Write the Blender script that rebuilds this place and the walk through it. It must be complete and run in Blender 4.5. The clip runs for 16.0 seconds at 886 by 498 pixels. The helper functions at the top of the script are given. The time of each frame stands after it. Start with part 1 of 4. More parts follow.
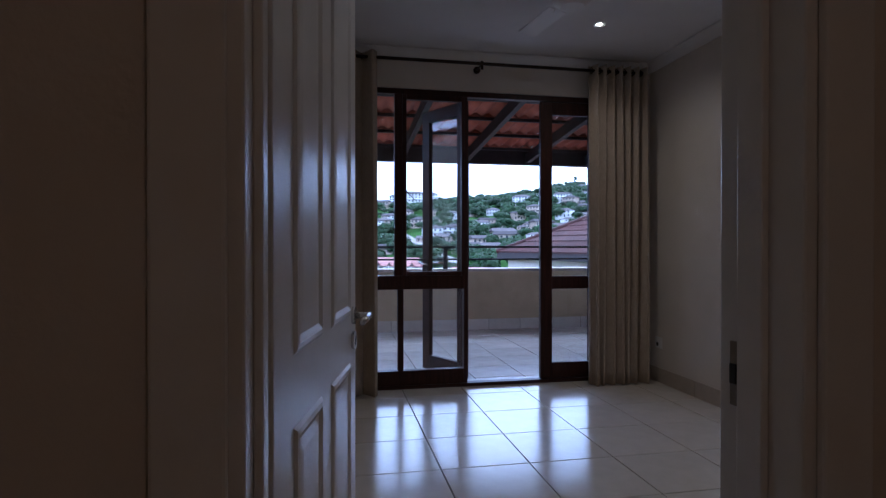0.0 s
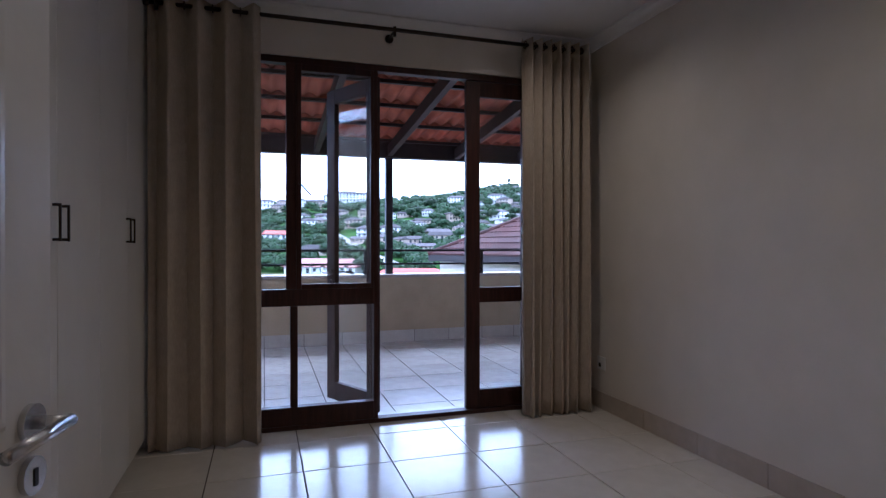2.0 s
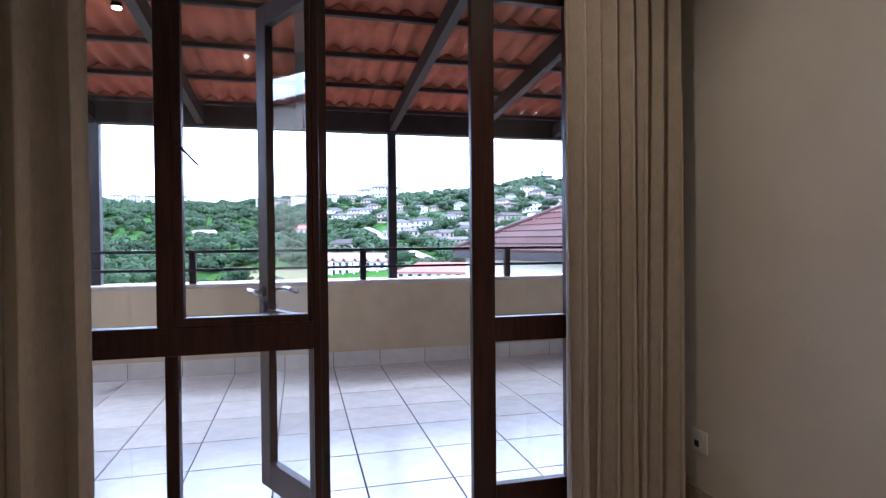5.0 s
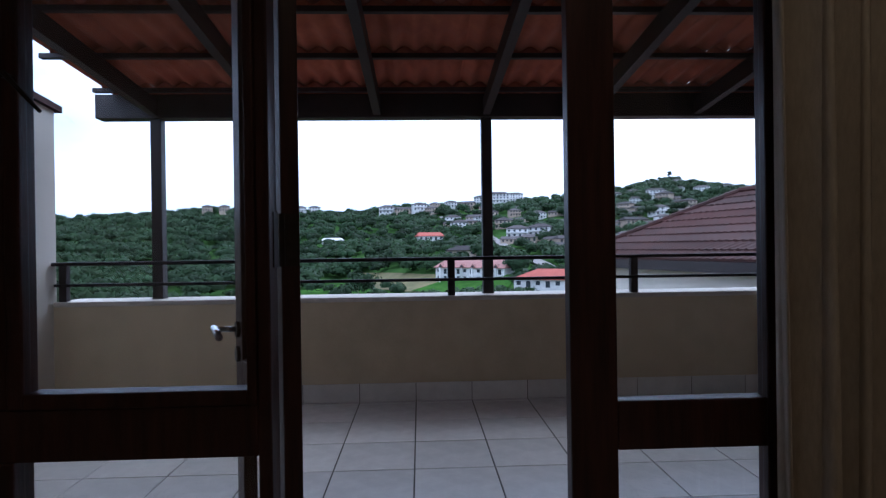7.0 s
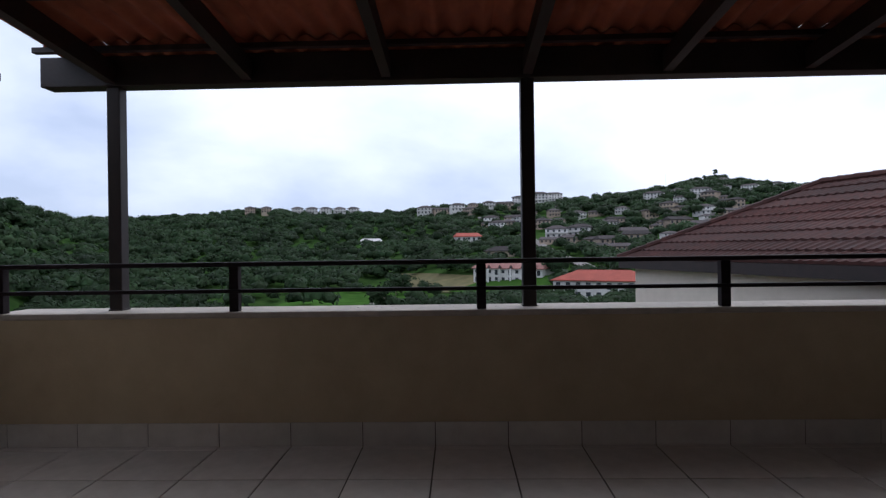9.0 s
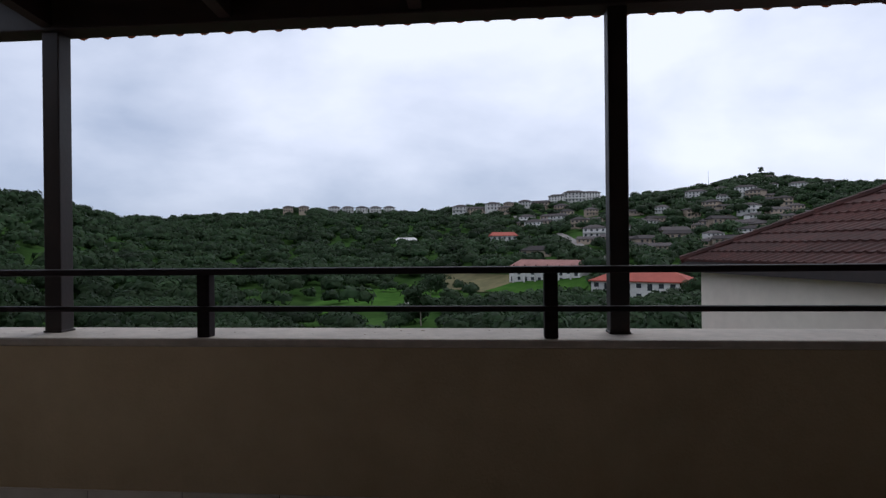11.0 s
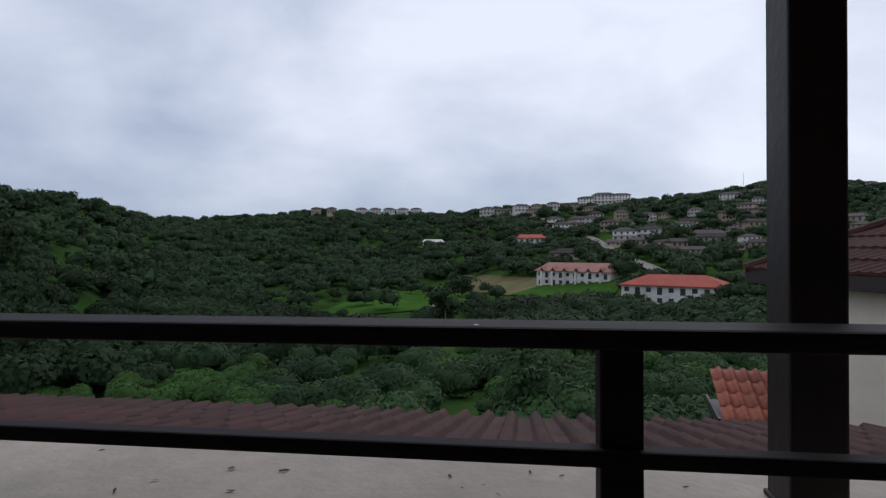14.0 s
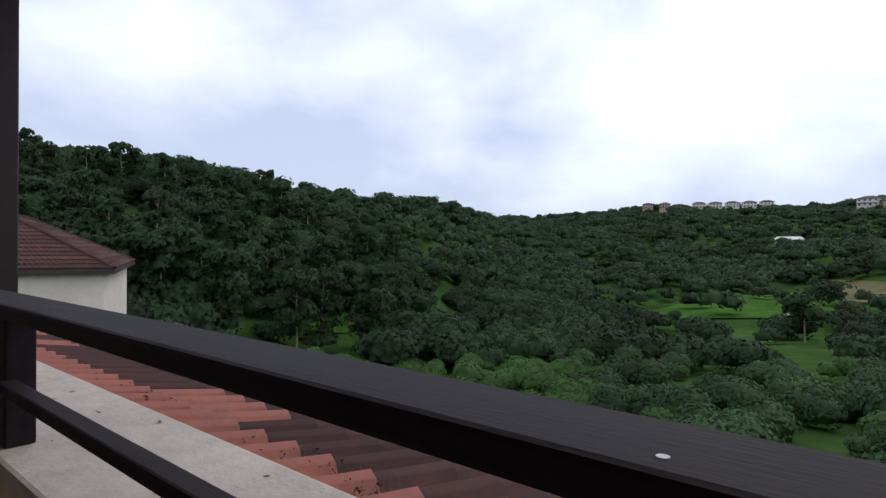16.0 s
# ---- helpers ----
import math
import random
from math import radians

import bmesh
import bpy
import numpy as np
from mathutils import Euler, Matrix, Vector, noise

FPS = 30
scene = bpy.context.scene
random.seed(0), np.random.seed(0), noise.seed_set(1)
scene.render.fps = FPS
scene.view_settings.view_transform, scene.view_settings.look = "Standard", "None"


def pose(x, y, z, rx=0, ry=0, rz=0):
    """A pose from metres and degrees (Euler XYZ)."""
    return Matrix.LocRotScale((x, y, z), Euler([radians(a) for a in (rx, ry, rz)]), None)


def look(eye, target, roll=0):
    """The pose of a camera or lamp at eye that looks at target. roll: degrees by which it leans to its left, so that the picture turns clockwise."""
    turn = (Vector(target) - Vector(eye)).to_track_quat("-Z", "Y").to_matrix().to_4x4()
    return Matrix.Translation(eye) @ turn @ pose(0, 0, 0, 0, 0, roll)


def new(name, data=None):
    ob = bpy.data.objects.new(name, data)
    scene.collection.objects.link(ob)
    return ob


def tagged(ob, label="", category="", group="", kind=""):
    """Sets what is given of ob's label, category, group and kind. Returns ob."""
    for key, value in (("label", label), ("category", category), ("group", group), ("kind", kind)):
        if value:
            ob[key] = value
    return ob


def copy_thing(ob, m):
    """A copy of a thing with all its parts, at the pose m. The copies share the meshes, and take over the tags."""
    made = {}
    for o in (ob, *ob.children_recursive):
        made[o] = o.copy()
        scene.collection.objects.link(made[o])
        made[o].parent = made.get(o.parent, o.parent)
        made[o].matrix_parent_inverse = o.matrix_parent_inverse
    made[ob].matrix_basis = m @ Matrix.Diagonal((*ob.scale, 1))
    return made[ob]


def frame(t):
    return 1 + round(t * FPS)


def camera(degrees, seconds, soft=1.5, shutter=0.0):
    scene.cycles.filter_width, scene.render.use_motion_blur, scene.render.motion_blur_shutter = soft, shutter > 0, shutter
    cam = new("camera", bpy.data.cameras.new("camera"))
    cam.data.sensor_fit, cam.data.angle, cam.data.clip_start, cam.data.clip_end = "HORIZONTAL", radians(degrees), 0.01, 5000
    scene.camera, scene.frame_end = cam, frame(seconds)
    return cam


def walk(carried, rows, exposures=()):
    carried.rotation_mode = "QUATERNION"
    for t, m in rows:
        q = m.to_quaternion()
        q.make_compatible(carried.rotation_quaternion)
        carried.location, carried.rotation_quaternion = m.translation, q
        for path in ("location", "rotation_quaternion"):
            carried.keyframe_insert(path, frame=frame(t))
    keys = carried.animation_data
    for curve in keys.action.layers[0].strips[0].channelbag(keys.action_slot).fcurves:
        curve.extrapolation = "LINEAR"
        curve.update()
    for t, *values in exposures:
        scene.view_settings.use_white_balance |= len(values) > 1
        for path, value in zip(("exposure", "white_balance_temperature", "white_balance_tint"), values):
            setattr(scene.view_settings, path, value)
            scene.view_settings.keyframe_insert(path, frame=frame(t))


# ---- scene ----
cam = camera(75.5, 16.0, soft=1.35)
PATH = [
    (0, (-1.198, -4.764, 1.206), (-0.817, -2.8, 1.194), 0.0),
    (0.5, (-1.141, -4.586, 1.219), (-0.672, -2.642, 1.208), 0.1),
    (1, (-1.054, -4.372, 1.224), (-0.514, -2.447, 1.214), 0.1),
    (1.5, (-0.967, -4.195, 1.226), (-0.38, -2.283, 1.217), 0.0),
    (2, (-0.829, -3.98, 1.244), (-0.231, -2.072, 1.234), 0.0),
    (2.5, (-0.734, -3.778, 1.276), (-0.129, -1.872, 1.251), 0.1),
    (3, (-0.625, -3.548, 1.285), (-0.032, -1.638, 1.265), 0.1),
    (3.5, (-0.531, -3.266, 1.248), (0.061, -1.356, 1.239), 0.0),
    (4, (-0.394, -2.99, 1.277), (0.173, -1.072, 1.253), 0.1),
    (6.5, (0.17, -1.556, 1.290), (0.388, 0.432, 1.274), -1.2),
    (7, (0.268, -1.263, 1.290), (0.349, 0.735, 1.284), -0.8),
    (7.5, (0.314, -0.937, 1.290), (0.349, 1.063, 1.284), -0.8),
    (8, (0.331, -0.612, 1.284), (0.354, 1.388, 1.286), -0.8),
    (8.5, (0.374, -0.303, 1.278), (0.375, 1.697, 1.281), -0.8),
    (9, (0.394, -0.039, 1.278), (0.342, 1.96, 1.276), -0.8),
    (11.5, (0.261, 1.545, 1.31), (0.08, 3.537, 1.307), -0.5),
    (12, (0.289, 1.876, 1.329), (0.108, 3.867, 1.328), -0.4),
    (12.5, (0.301, 2.192, 1.325), (0.12, 4.184, 1.323), -0.4),
    (13, (0.308, 2.54, 1.331), (0.127, 4.532, 1.33), -0.4),
    (13.5, (0.365, 2.872, 1.328), (0.176, 4.863, 1.329), -0.4),
    (14, (0.4, 3.13, 1.32), (0.131, 5.111, 1.324), -0.2),
    (14.5, (0.42, 3.5, 1.312), (0.030, 5.461, 1.316), -0.3),
    (15, (0.414, 3.6, 1.312), (-0.161, 5.515, 1.315), -0.3),
    (15.5, (0.425, 3.655, 1.316), (-0.475, 5.440, 1.320), -0.3),
    (16, (0.447, 3.7, 1.325), (-0.836, 5.234, 1.317), 0.4),
]
walk(cam, [(t, look(eye, target, roll)) for t, eye, target, roll in PATH],
     exposures=[(0.0, 2.0, 4420, 16), (0.5, 2.15, 4450, 16), (1.0, 2.25, 4490, 16), (2.0, 2.53, 4560, 16), (2.5, 2.53, 4580, 16), (3.0, 2.88, 4720, 16), (3.5, 3.25, 4830, 15), (4.2, 3.45, 4930, 15),
                (6.3, 1.7, 4900, 12), (7.0, 1.05, 4950, 11), (8.0, 0.5, 5350, 12), (8.5, 0.33, 5600, 13), (9.0, 0.15, 5850, 13), (11.3, -0.25, 6000, 12), (12.5, -0.35, 6000, 11), (14.0, -0.35, 6100, 11),
                (15.5, 0.05, 6200, 12), (16.0, 0.2, 6200, 13)])

# ---- world and large lights ----
world = bpy.data.worlds.new("overcast_sky")
scene.world = world
world.use_nodes = True
wn, wl = world.node_tree.nodes, world.node_tree.links
wn.clear()
w_out = wn.new("ShaderNodeOutputWorld")
w_bg = wn.new("ShaderNodeBackground")
w_sky = wn.new("ShaderNodeTexSky")
w_sky.sky_type, w_sky.sun_disc = "NISHITA", False
w_sky.sun_elevation, w_sky.sun_rotation = radians(50), radians(20)
w_co = wn.new("ShaderNodeTexCoord")
w_map = wn.new("ShaderNodeMapping")
w_map.inputs["Scale"].default_value = (1.0, 1.0, 1.9)
w_n1 = wn.new("ShaderNodeTexNoise")
w_n1.inputs["Scale"].default_value, w_n1.inputs["Detail"].default_value, w_n1.inputs["Roughness"].default_value = 2.2, 7, 0.5
w_n1.inputs["Distortion"].default_value = 0.15
w_ramp = wn.new("ShaderNodeValToRGB")
w_ramp.color_ramp.elements[0].position, w_ramp.color_ramp.elements[0].color = 0.44, (5.6, 6.3, 7.7, 1)
w_ramp.color_ramp.elements[1].position, w_ramp.color_ramp.elements[1].color = 0.66, (11.4, 11.6, 12.4, 1)
w_mix = wn.new("ShaderNodeMix")
w_mix.data_type = "RGBA"
w_mix.inputs["Factor"].default_value = 0.9
wl.new(w_co.outputs["Generated"], w_map.inputs["Vector"])
wl.new(w_map.outputs["Vector"], w_n1.inputs["Vector"])
w_sep = wn.new("ShaderNodeSeparateXYZ")
w_up, w_side = wn.new("ShaderNodeMath"), wn.new("ShaderNodeMath")
w_up.operation = w_side.operation = "MULTIPLY_ADD"
w_up.inputs[1].default_value, w_side.inputs[1].default_value = 0.32, 0.1
wl.new(w_co.outputs["Generated"], w_sep.inputs["Vector"])
wl.new(w_sep.outputs["Z"], w_up.inputs[0])
w_soft = wn.new("ShaderNodeMath")
w_soft.operation = "MULTIPLY_ADD"
w_soft.inputs[1].default_value, w_soft.inputs[2].default_value = 0.62, 0.2
wl.new(w_n1.outputs["Fac"], w_soft.inputs[0])
wl.new(w_soft.outputs["Value"], w_up.inputs[2])
wl.new(w_sep.outputs["X"], w_side.inputs[0])
wl.new(w_up.outputs["Value"], w_side.inputs[2])
wl.new(w_side.outputs["Value"], w_ramp.inputs["Fac"])
wl.new(w_sky.outputs["Color"], w_mix.inputs["A"])
wl.new(w_ramp.outputs["Color"], w_mix.inputs["B"])
wl.new(w_mix.outputs["Result"], w_bg.inputs["Color"])
w_bg.inputs["Strength"].default_value = 0.1
wl.new(w_bg.outputs["Background"], w_out.inputs["Surface"])

sun = new("sun", bpy.data.lights.new("sun", "SUN"))
sun.data.energy, sun.data.angle, sun.data.color = 0.6, radians(25), (1.0, 0.96, 0.9)
sun.matrix_world = look((20, 60, 80), (0, 0, 0))


# ---- materials ----
def mat(name, c1, c2, scale=6.0, rough=0.6, bump=0.0, bscale=40.0, metal=0.0, stretch=(1, 1, 1), rand=0.0, big=0.12, coat=0.0, spec=0.5):
    """A procedural surface: fine grain between two colours, slow variation over it, bump, and a change from piece to piece."""
    m = bpy.data.materials.new(name)
    m.use_nodes = True
    n, l = m.node_tree.nodes, m.node_tree.links
    b = n["Principled BSDF"]
    co, mp = n.new("ShaderNodeTexCoord"), n.new("ShaderNodeMapping")
    mp.inputs["Scale"].default_value = stretch
    l.new(co.outputs["Object"], mp.inputs["Vector"])
    n1 = n.new("ShaderNodeTexNoise")
    n1.inputs["Scale"].default_value, n1.inputs["Detail"].default_value, n1.inputs["Roughness"].default_value = scale, 5, 0.6
    l.new(mp.outputs["Vector"], n1.inputs["Vector"])
    r = n.new("ShaderNodeValToRGB")
    r.color_ramp.elements[0].position, r.color_ramp.elements[0].color = 0.3, (*c1, 1)
    r.color_ramp.elements[1].position, r.color_ramp.elements[1].color = 0.7, (*c2, 1)
    l.new(n1.outputs["Fac"], r.inputs["Fac"])
    n2 = n.new("ShaderNodeTexNoise")
    n2.inputs["Scale"].default_value, n2.inputs["Detail"].default_value = scale * 0.13, 3
    l.new(co.outputs["Object"], n2.inputs["Vector"])
    mr = n.new("ShaderNodeMapRange")
    mr.inputs["From Min"].default_value, mr.inputs["From Max"].default_value = 0.3, 0.7
    mr.inputs["To Min"].default_value, mr.inputs["To Max"].default_value = 1 - big, 1 + big
    l.new(n2.outputs["Fac"], mr.inputs["Value"])
    hs = n.new("ShaderNodeHueSaturation")
    l.new(r.outputs["Color"], hs.inputs["Color"])
    if rand:
        oi, m2, mu = n.new("ShaderNodeObjectInfo"), n.new("ShaderNodeMapRange"), n.new("ShaderNodeMath")
        m2.inputs["To Min"].default_value, m2.inputs["To Max"].default_value = 1 - rand, 1 + rand
        mu.operation = "MULTIPLY"
        l.new(oi.outputs["Random"], m2.inputs["Value"])
        l.new(m2.outputs["Result"], mu.inputs[0])
        l.new(mr.outputs["Result"], mu.inputs[1])
        l.new(mu.outputs["Value"], hs.inputs["Value"])
    else:
        l.new(mr.outputs["Result"], hs.inputs["Value"])
    l.new(hs.outputs["Color"], b.inputs["Base Color"])
    b.inputs["Metallic"].default_value, b.inputs["Coat Weight"].default_value = metal, coat
    b.inputs["Specular IOR Level"].default_value = spec
    rr = n.new("ShaderNodeMapRange")
    rr.inputs["To Min"].default_value, rr.inputs["To Max"].default_value = max(0.02, rough * 0.8), min(1, rough * 1.2)
    l.new(n1.outputs["Fac"], rr.inputs["Value"])
    l.new(rr.outputs["Result"], b.inputs["Roughness"])
    if bump:
        n3, bp = n.new("ShaderNodeTexNoise"), n.new("ShaderNodeBump")
        n3.inputs["Scale"].default_value, n3.inputs["Detail"].default_value = bscale, 4
        l.new(mp.outputs["Vector"], n3.inputs["Vector"])
        l.new(n3.outputs["Fac"], bp.inputs["Height"])
        bp.inputs["Strength"].default_value, bp.inputs["Distance"].default_value = bump, 0.01
        l.new(bp.outputs["Normal"], b.inputs["Normal"])
    return m


def island(m, amount, warm=0.0):
    """Adds a change of brightness and hue from one joined piece to the next."""
    n, l = m.node_tree.nodes, m.node_tree.links
    hs = [q for q in n if q.bl_idname == "ShaderNodeHueSaturation"][0]
    src = hs.inputs["Value"].links[0].from_socket
    ge, mr, mu = n.new("ShaderNodeNewGeometry"), n.new("ShaderNodeMapRange"), n.new("ShaderNodeMath")
    mr.inputs["To Min"].default_value, mr.inputs["To Max"].default_value = 1 - amount, 1 + amount
    mu.operation = "MULTIPLY"
    l.new(ge.outputs["Random Per Island"], mr.inputs["Value"])
    l.new(mr.outputs["Result"], mu.inputs[0])
    l.new(src, mu.inputs[1])
    l.new(mu.outputs["Value"], hs.inputs["Value"])
    if warm:
        m2 = n.new("ShaderNodeMapRange")
        m2.inputs["To Min"].default_value, m2.inputs["To Max"].default_value = 0.5 - warm, 0.5 + warm
        l.new(ge.outputs["Random Per Island"], m2.inputs["Value"])
        l.new(m2.outputs["Result"], hs.inputs["Hue"])
    return m


def leafy(m, share=0.38):
    """Leaves let part of the light through."""
    n, l = m.node_tree.nodes, m.node_tree.links
    b = n["Principled BSDF"]
    hs = [q for q in n if q.bl_idname == "ShaderNodeHueSaturation"][0]
    tr, mx = n.new("ShaderNodeBsdfTranslucent"), n.new("ShaderNodeMixShader")
    mx.inputs["Fac"].default_value = share
    l.new(hs.outputs["Color"], tr.inputs["Color"])
    l.new(b.outputs["BSDF"], mx.inputs[1])
    l.new(tr.outputs["BSDF"], mx.inputs[2])
    l.new(mx.outputs["Shader"], n["Material Output"].inputs["Surface"])
    return m


def glass_mat(name):
    m = bpy.data.materials.new(name)
    m.use_nodes = True
    b = m.node_tree.nodes["Principled BSDF"]
    b.inputs["Base Color"].default_value = (0.97, 0.98, 0.98, 1)
    b.inputs["Roughness"].default_value, b.inputs["IOR"].default_value = 0.0, 1.45
    b.inputs["Transmission Weight"].default_value = 1.0
    return m


def glow(name, colour, strength):
    m = bpy.data.materials.new(name)
    m.use_nodes = True
    b = m.node_tree.nodes["Principled BSDF"]
    b.inputs["Emission Color"].default_value, b.inputs["Emission Strength"].default_value = (*colour, 1), strength
    return m


M_WALL = mat("cream_wall_paint", (0.62, 0.56, 0.48), (0.67, 0.605, 0.525), 3, 0.55, 0.12, 60, big=0.04)
M_CEIL = mat("white_ceiling_paint", (0.72, 0.70, 0.68), (0.77, 0.75, 0.73), 3, 0.7, 0.05, 80, big=0.03)
M_WHITE = mat("white_gloss_paint", (0.68, 0.66, 0.63), (0.74, 0.72, 0.69), 8, 0.32, 0.04, 90, big=0.03)
M_WARD = mat("white_wardrobe_lacquer", (0.66, 0.63, 0.58), (0.71, 0.68, 0.63), 4, 0.45, 0.03, 90, big=0.03)
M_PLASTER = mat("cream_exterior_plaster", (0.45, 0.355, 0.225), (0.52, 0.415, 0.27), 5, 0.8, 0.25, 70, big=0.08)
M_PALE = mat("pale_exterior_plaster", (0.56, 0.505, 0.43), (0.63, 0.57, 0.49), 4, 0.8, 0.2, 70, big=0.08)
M_CAP = mat("weathered_cream_coping", (0.40, 0.355, 0.30), (0.52, 0.46, 0.395), 14, 0.75, 0.3, 60, big=0.16)
M_TILE = mat("cream_ceramic_tile", (0.64, 0.595, 0.52), (0.70, 0.655, 0.575), 9, 0.17, 0.02, 30, rand=0.035, big=0.03, spec=0.8)
M_SKIRT = mat("beige_skirting_tile", (0.40, 0.335, 0.265), (0.47, 0.395, 0.315), 9, 0.3, 0.03, 40, rand=0.06, big=0.05)
M_TTILE = mat("pale_terrace_tile", (0.56, 0.52, 0.475), (0.64, 0.60, 0.55), 8, 0.22, 0.05, 40, rand=0.06, big=0.08)
M_GROUT = mat("dark_grout", (0.045, 0.035, 0.028), (0.08, 0.065, 0.05), 30, 0.9, 0.2, 80)
M_WOOD = mat("dark_red_brown_stained_wood", (0.022, 0.008, 0.006), (0.062, 0.020, 0.013), 5, 0.42, 0.1, 30, stretch=(8, 8, 0.7), big=0.2, spec=0.3)
M_BEAM = mat("dark_stained_roof_timber", (0.014, 0.010, 0.010), (0.034, 0.022, 0.020), 6, 0.55, 0.15, 40, big=0.2)
M_RAIL = mat("weathered_dark_brown_rail_paint", (0.017, 0.012, 0.014), (0.030, 0.022, 0.025), 9, 0.62, 0.08, 60, stretch=(0.6, 4, 4), big=0.3, spec=0.11)
M_STEEL = mat("brushed_steel", (0.55, 0.55, 0.56), (0.65, 0.65, 0.66), 60, 0.25, 0.0, 40, metal=1.0)
M_DULL = mat("dull_brown_steel", (0.20, 0.17, 0.14), (0.28, 0.25, 0.22), 30, 0.4, 0.0, 40, metal=0.8)
M_BRONZE = mat("dark_bronze_metal", (0.025, 0.018, 0.014), (0.05, 0.035, 0.028), 30, 0.35, 0.0, 40, metal=0.7)
M_CLOTH = mat("oatmeal_curtain_cloth", (0.40, 0.33, 0.25), (0.48, 0.40, 0.31), 120, 0.85, 0.15, 300, stretch=(1, 1, 0.25), big=0.05)
M_TERRA = mat("terracotta_roof_sheet", (0.33, 0.085, 0.04), (0.46, 0.14, 0.065), 7, 0.7, 0.2, 40, big=0.12, rand=0.1)
M_BROWN = mat("brown_concrete_roof_tile", (0.028, 0.0115, 0.0098), (0.064, 0.024, 0.0195), 11, 0.75, 0.35, 50, rand=0.28, big=0.2, spec=0.2)
M_REDTILE = mat("unfaded_red_roof_tile", (0.17, 0.04, 0.024), (0.30, 0.08, 0.042), 12, 0.65, 0.35, 50, rand=0.2, big=0.2)
M_FARRED = mat("red_tiled_roof", (0.26, 0.06, 0.045), (0.33, 0.088, 0.062), 3, 0.7, 0.1, 6, rand=0.1, spec=0.1)
M_FARPINK = mat("faded_pink_tiled_roof", (0.235, 0.115, 0.10), (0.29, 0.15, 0.13), 3, 0.7, 0.1, 6, rand=0.1, spec=0.1)
M_FARGREY = mat("dark_grey_tiled_roof", (0.045, 0.04, 0.042), (0.09, 0.078, 0.075), 2, 0.85, 0.1, 6, rand=0.4, spec=0.08)
M_FARWALL = mat("pale_house_render", (0.48, 0.47, 0.46), (0.62, 0.60, 0.58), 1, 0.8, rand=0.2)
M_FARTAN = mat("tan_house_render", (0.30, 0.235, 0.18), (0.38, 0.30, 0.235), 1, 0.8, rand=0.15)
M_DARKWIN = mat("dark_far_window", (0.025, 0.03, 0.035), (0.06, 0.065, 0.075), 2, 0.15)
M_GROUND = mat("grass_and_scrub_ground", (0.022, 0.052, 0.014), (0.048, 0.09, 0.024), 0.25, 0.95, 0.4, 1.5, big=0.35, spec=0.0)
M_LAWN = mat("mown_green_field", (0.028, 0.072, 0.014), (0.05, 0.105, 0.022), 0.3, 0.95, 0.3, 3, big=0.25, spec=0.0)
M_EARTH = mat("dry_grass_bank", (0.085, 0.085, 0.038), (0.14, 0.12, 0.06), 0.3, 0.95, 0.3, 3, big=0.3, spec=0.1)
M_ROAD = mat("pale_tar_road", (0.15, 0.135, 0.125), (0.21, 0.19, 0.175), 0.5, 0.9, 0.2, 4)
M_LEAF = island(mat("dark_forest_leaves", (0.019, 0.038, 0.0165), (0.041, 0.070, 0.030), 0.35, 0.6, big=0.45, spec=0.08), 0.16, 0.015)
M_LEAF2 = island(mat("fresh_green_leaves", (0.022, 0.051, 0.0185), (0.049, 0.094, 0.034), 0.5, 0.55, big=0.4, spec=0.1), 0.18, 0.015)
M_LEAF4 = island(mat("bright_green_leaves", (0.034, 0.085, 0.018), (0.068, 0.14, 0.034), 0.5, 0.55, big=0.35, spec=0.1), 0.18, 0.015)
M_MOSS = mat("dry_brown_moss", (0.05, 0.03, 0.015), (0.16, 0.09, 0.035), 40, 0.95)
M_LEAF3 = island(mat("grey_green_leaves", (0.035, 0.06, 0.03), (0.07, 0.105, 0.055), 0.5, 0.6, big=0.35, spec=0.3), 0.45, 0.02)
M_BARK = mat("pale_grey_bark", (0.16, 0.13, 0.10), (0.27, 0.23, 0.19), 5, 0.9, 0.4, 20, stretch=(3, 3, 0.6))
for leaf_m in (M_LEAF, M_LEAF2, M_LEAF3, M_LEAF4):
    leafy(leaf_m)
M_GLASS = glass_mat("clear_window_glass")
M_LAMP = glow("warm_lamp_glass", (1.0, 0.82, 0.55), 10.0)
M_BLACK = mat("black_rubber_and_hole_shade", (0.012, 0.012, 0.012), (0.02, 0.02, 0.02), 20, 0.6)


# ---- building blocks ----
def box_bm(x0, y0, z0, x1, y1, z1, bevel=0.0, bm=None):
    out = bm or bmesh.new()
    r = bmesh.ops.create_cube(out, size=1.0)
    sx, sy, sz = x1 - x0, y1 - y0, z1 - z0
    for v in r["verts"]:
        v.co = Vector((x0 + (v.co.x + 0.5) * sx, y0 + (v.co.y + 0.5) * sy, z0 + (v.co.z + 0.5) * sz))
    if bevel:
        es = {e for v in r["verts"] for e in v.link_edges}
        bmesh.ops.bevel(out, geom=list(es), offset=min(bevel, sx * 0.3, sy * 0.3, sz * 0.3), segments=2, affect="EDGES", profile=0.5)
    return out


def rod_bm(a, b, ra, rb=None, n=12, bm=None):
    """A round bar from a to b."""
    out = bm or bmesh.new()
    a, b = Vector(a), Vector(b)
    d = b - a
    m = Matrix.Translation((a + b) / 2) @ d.to_track_quat("Z", "Y").to_matrix().to_4x4()
    bmesh.ops.create_cone(out, cap_ends=True, segments=n, radius1=ra, radius2=ra if rb is None else rb, depth=d.length, matrix=m)
    return out


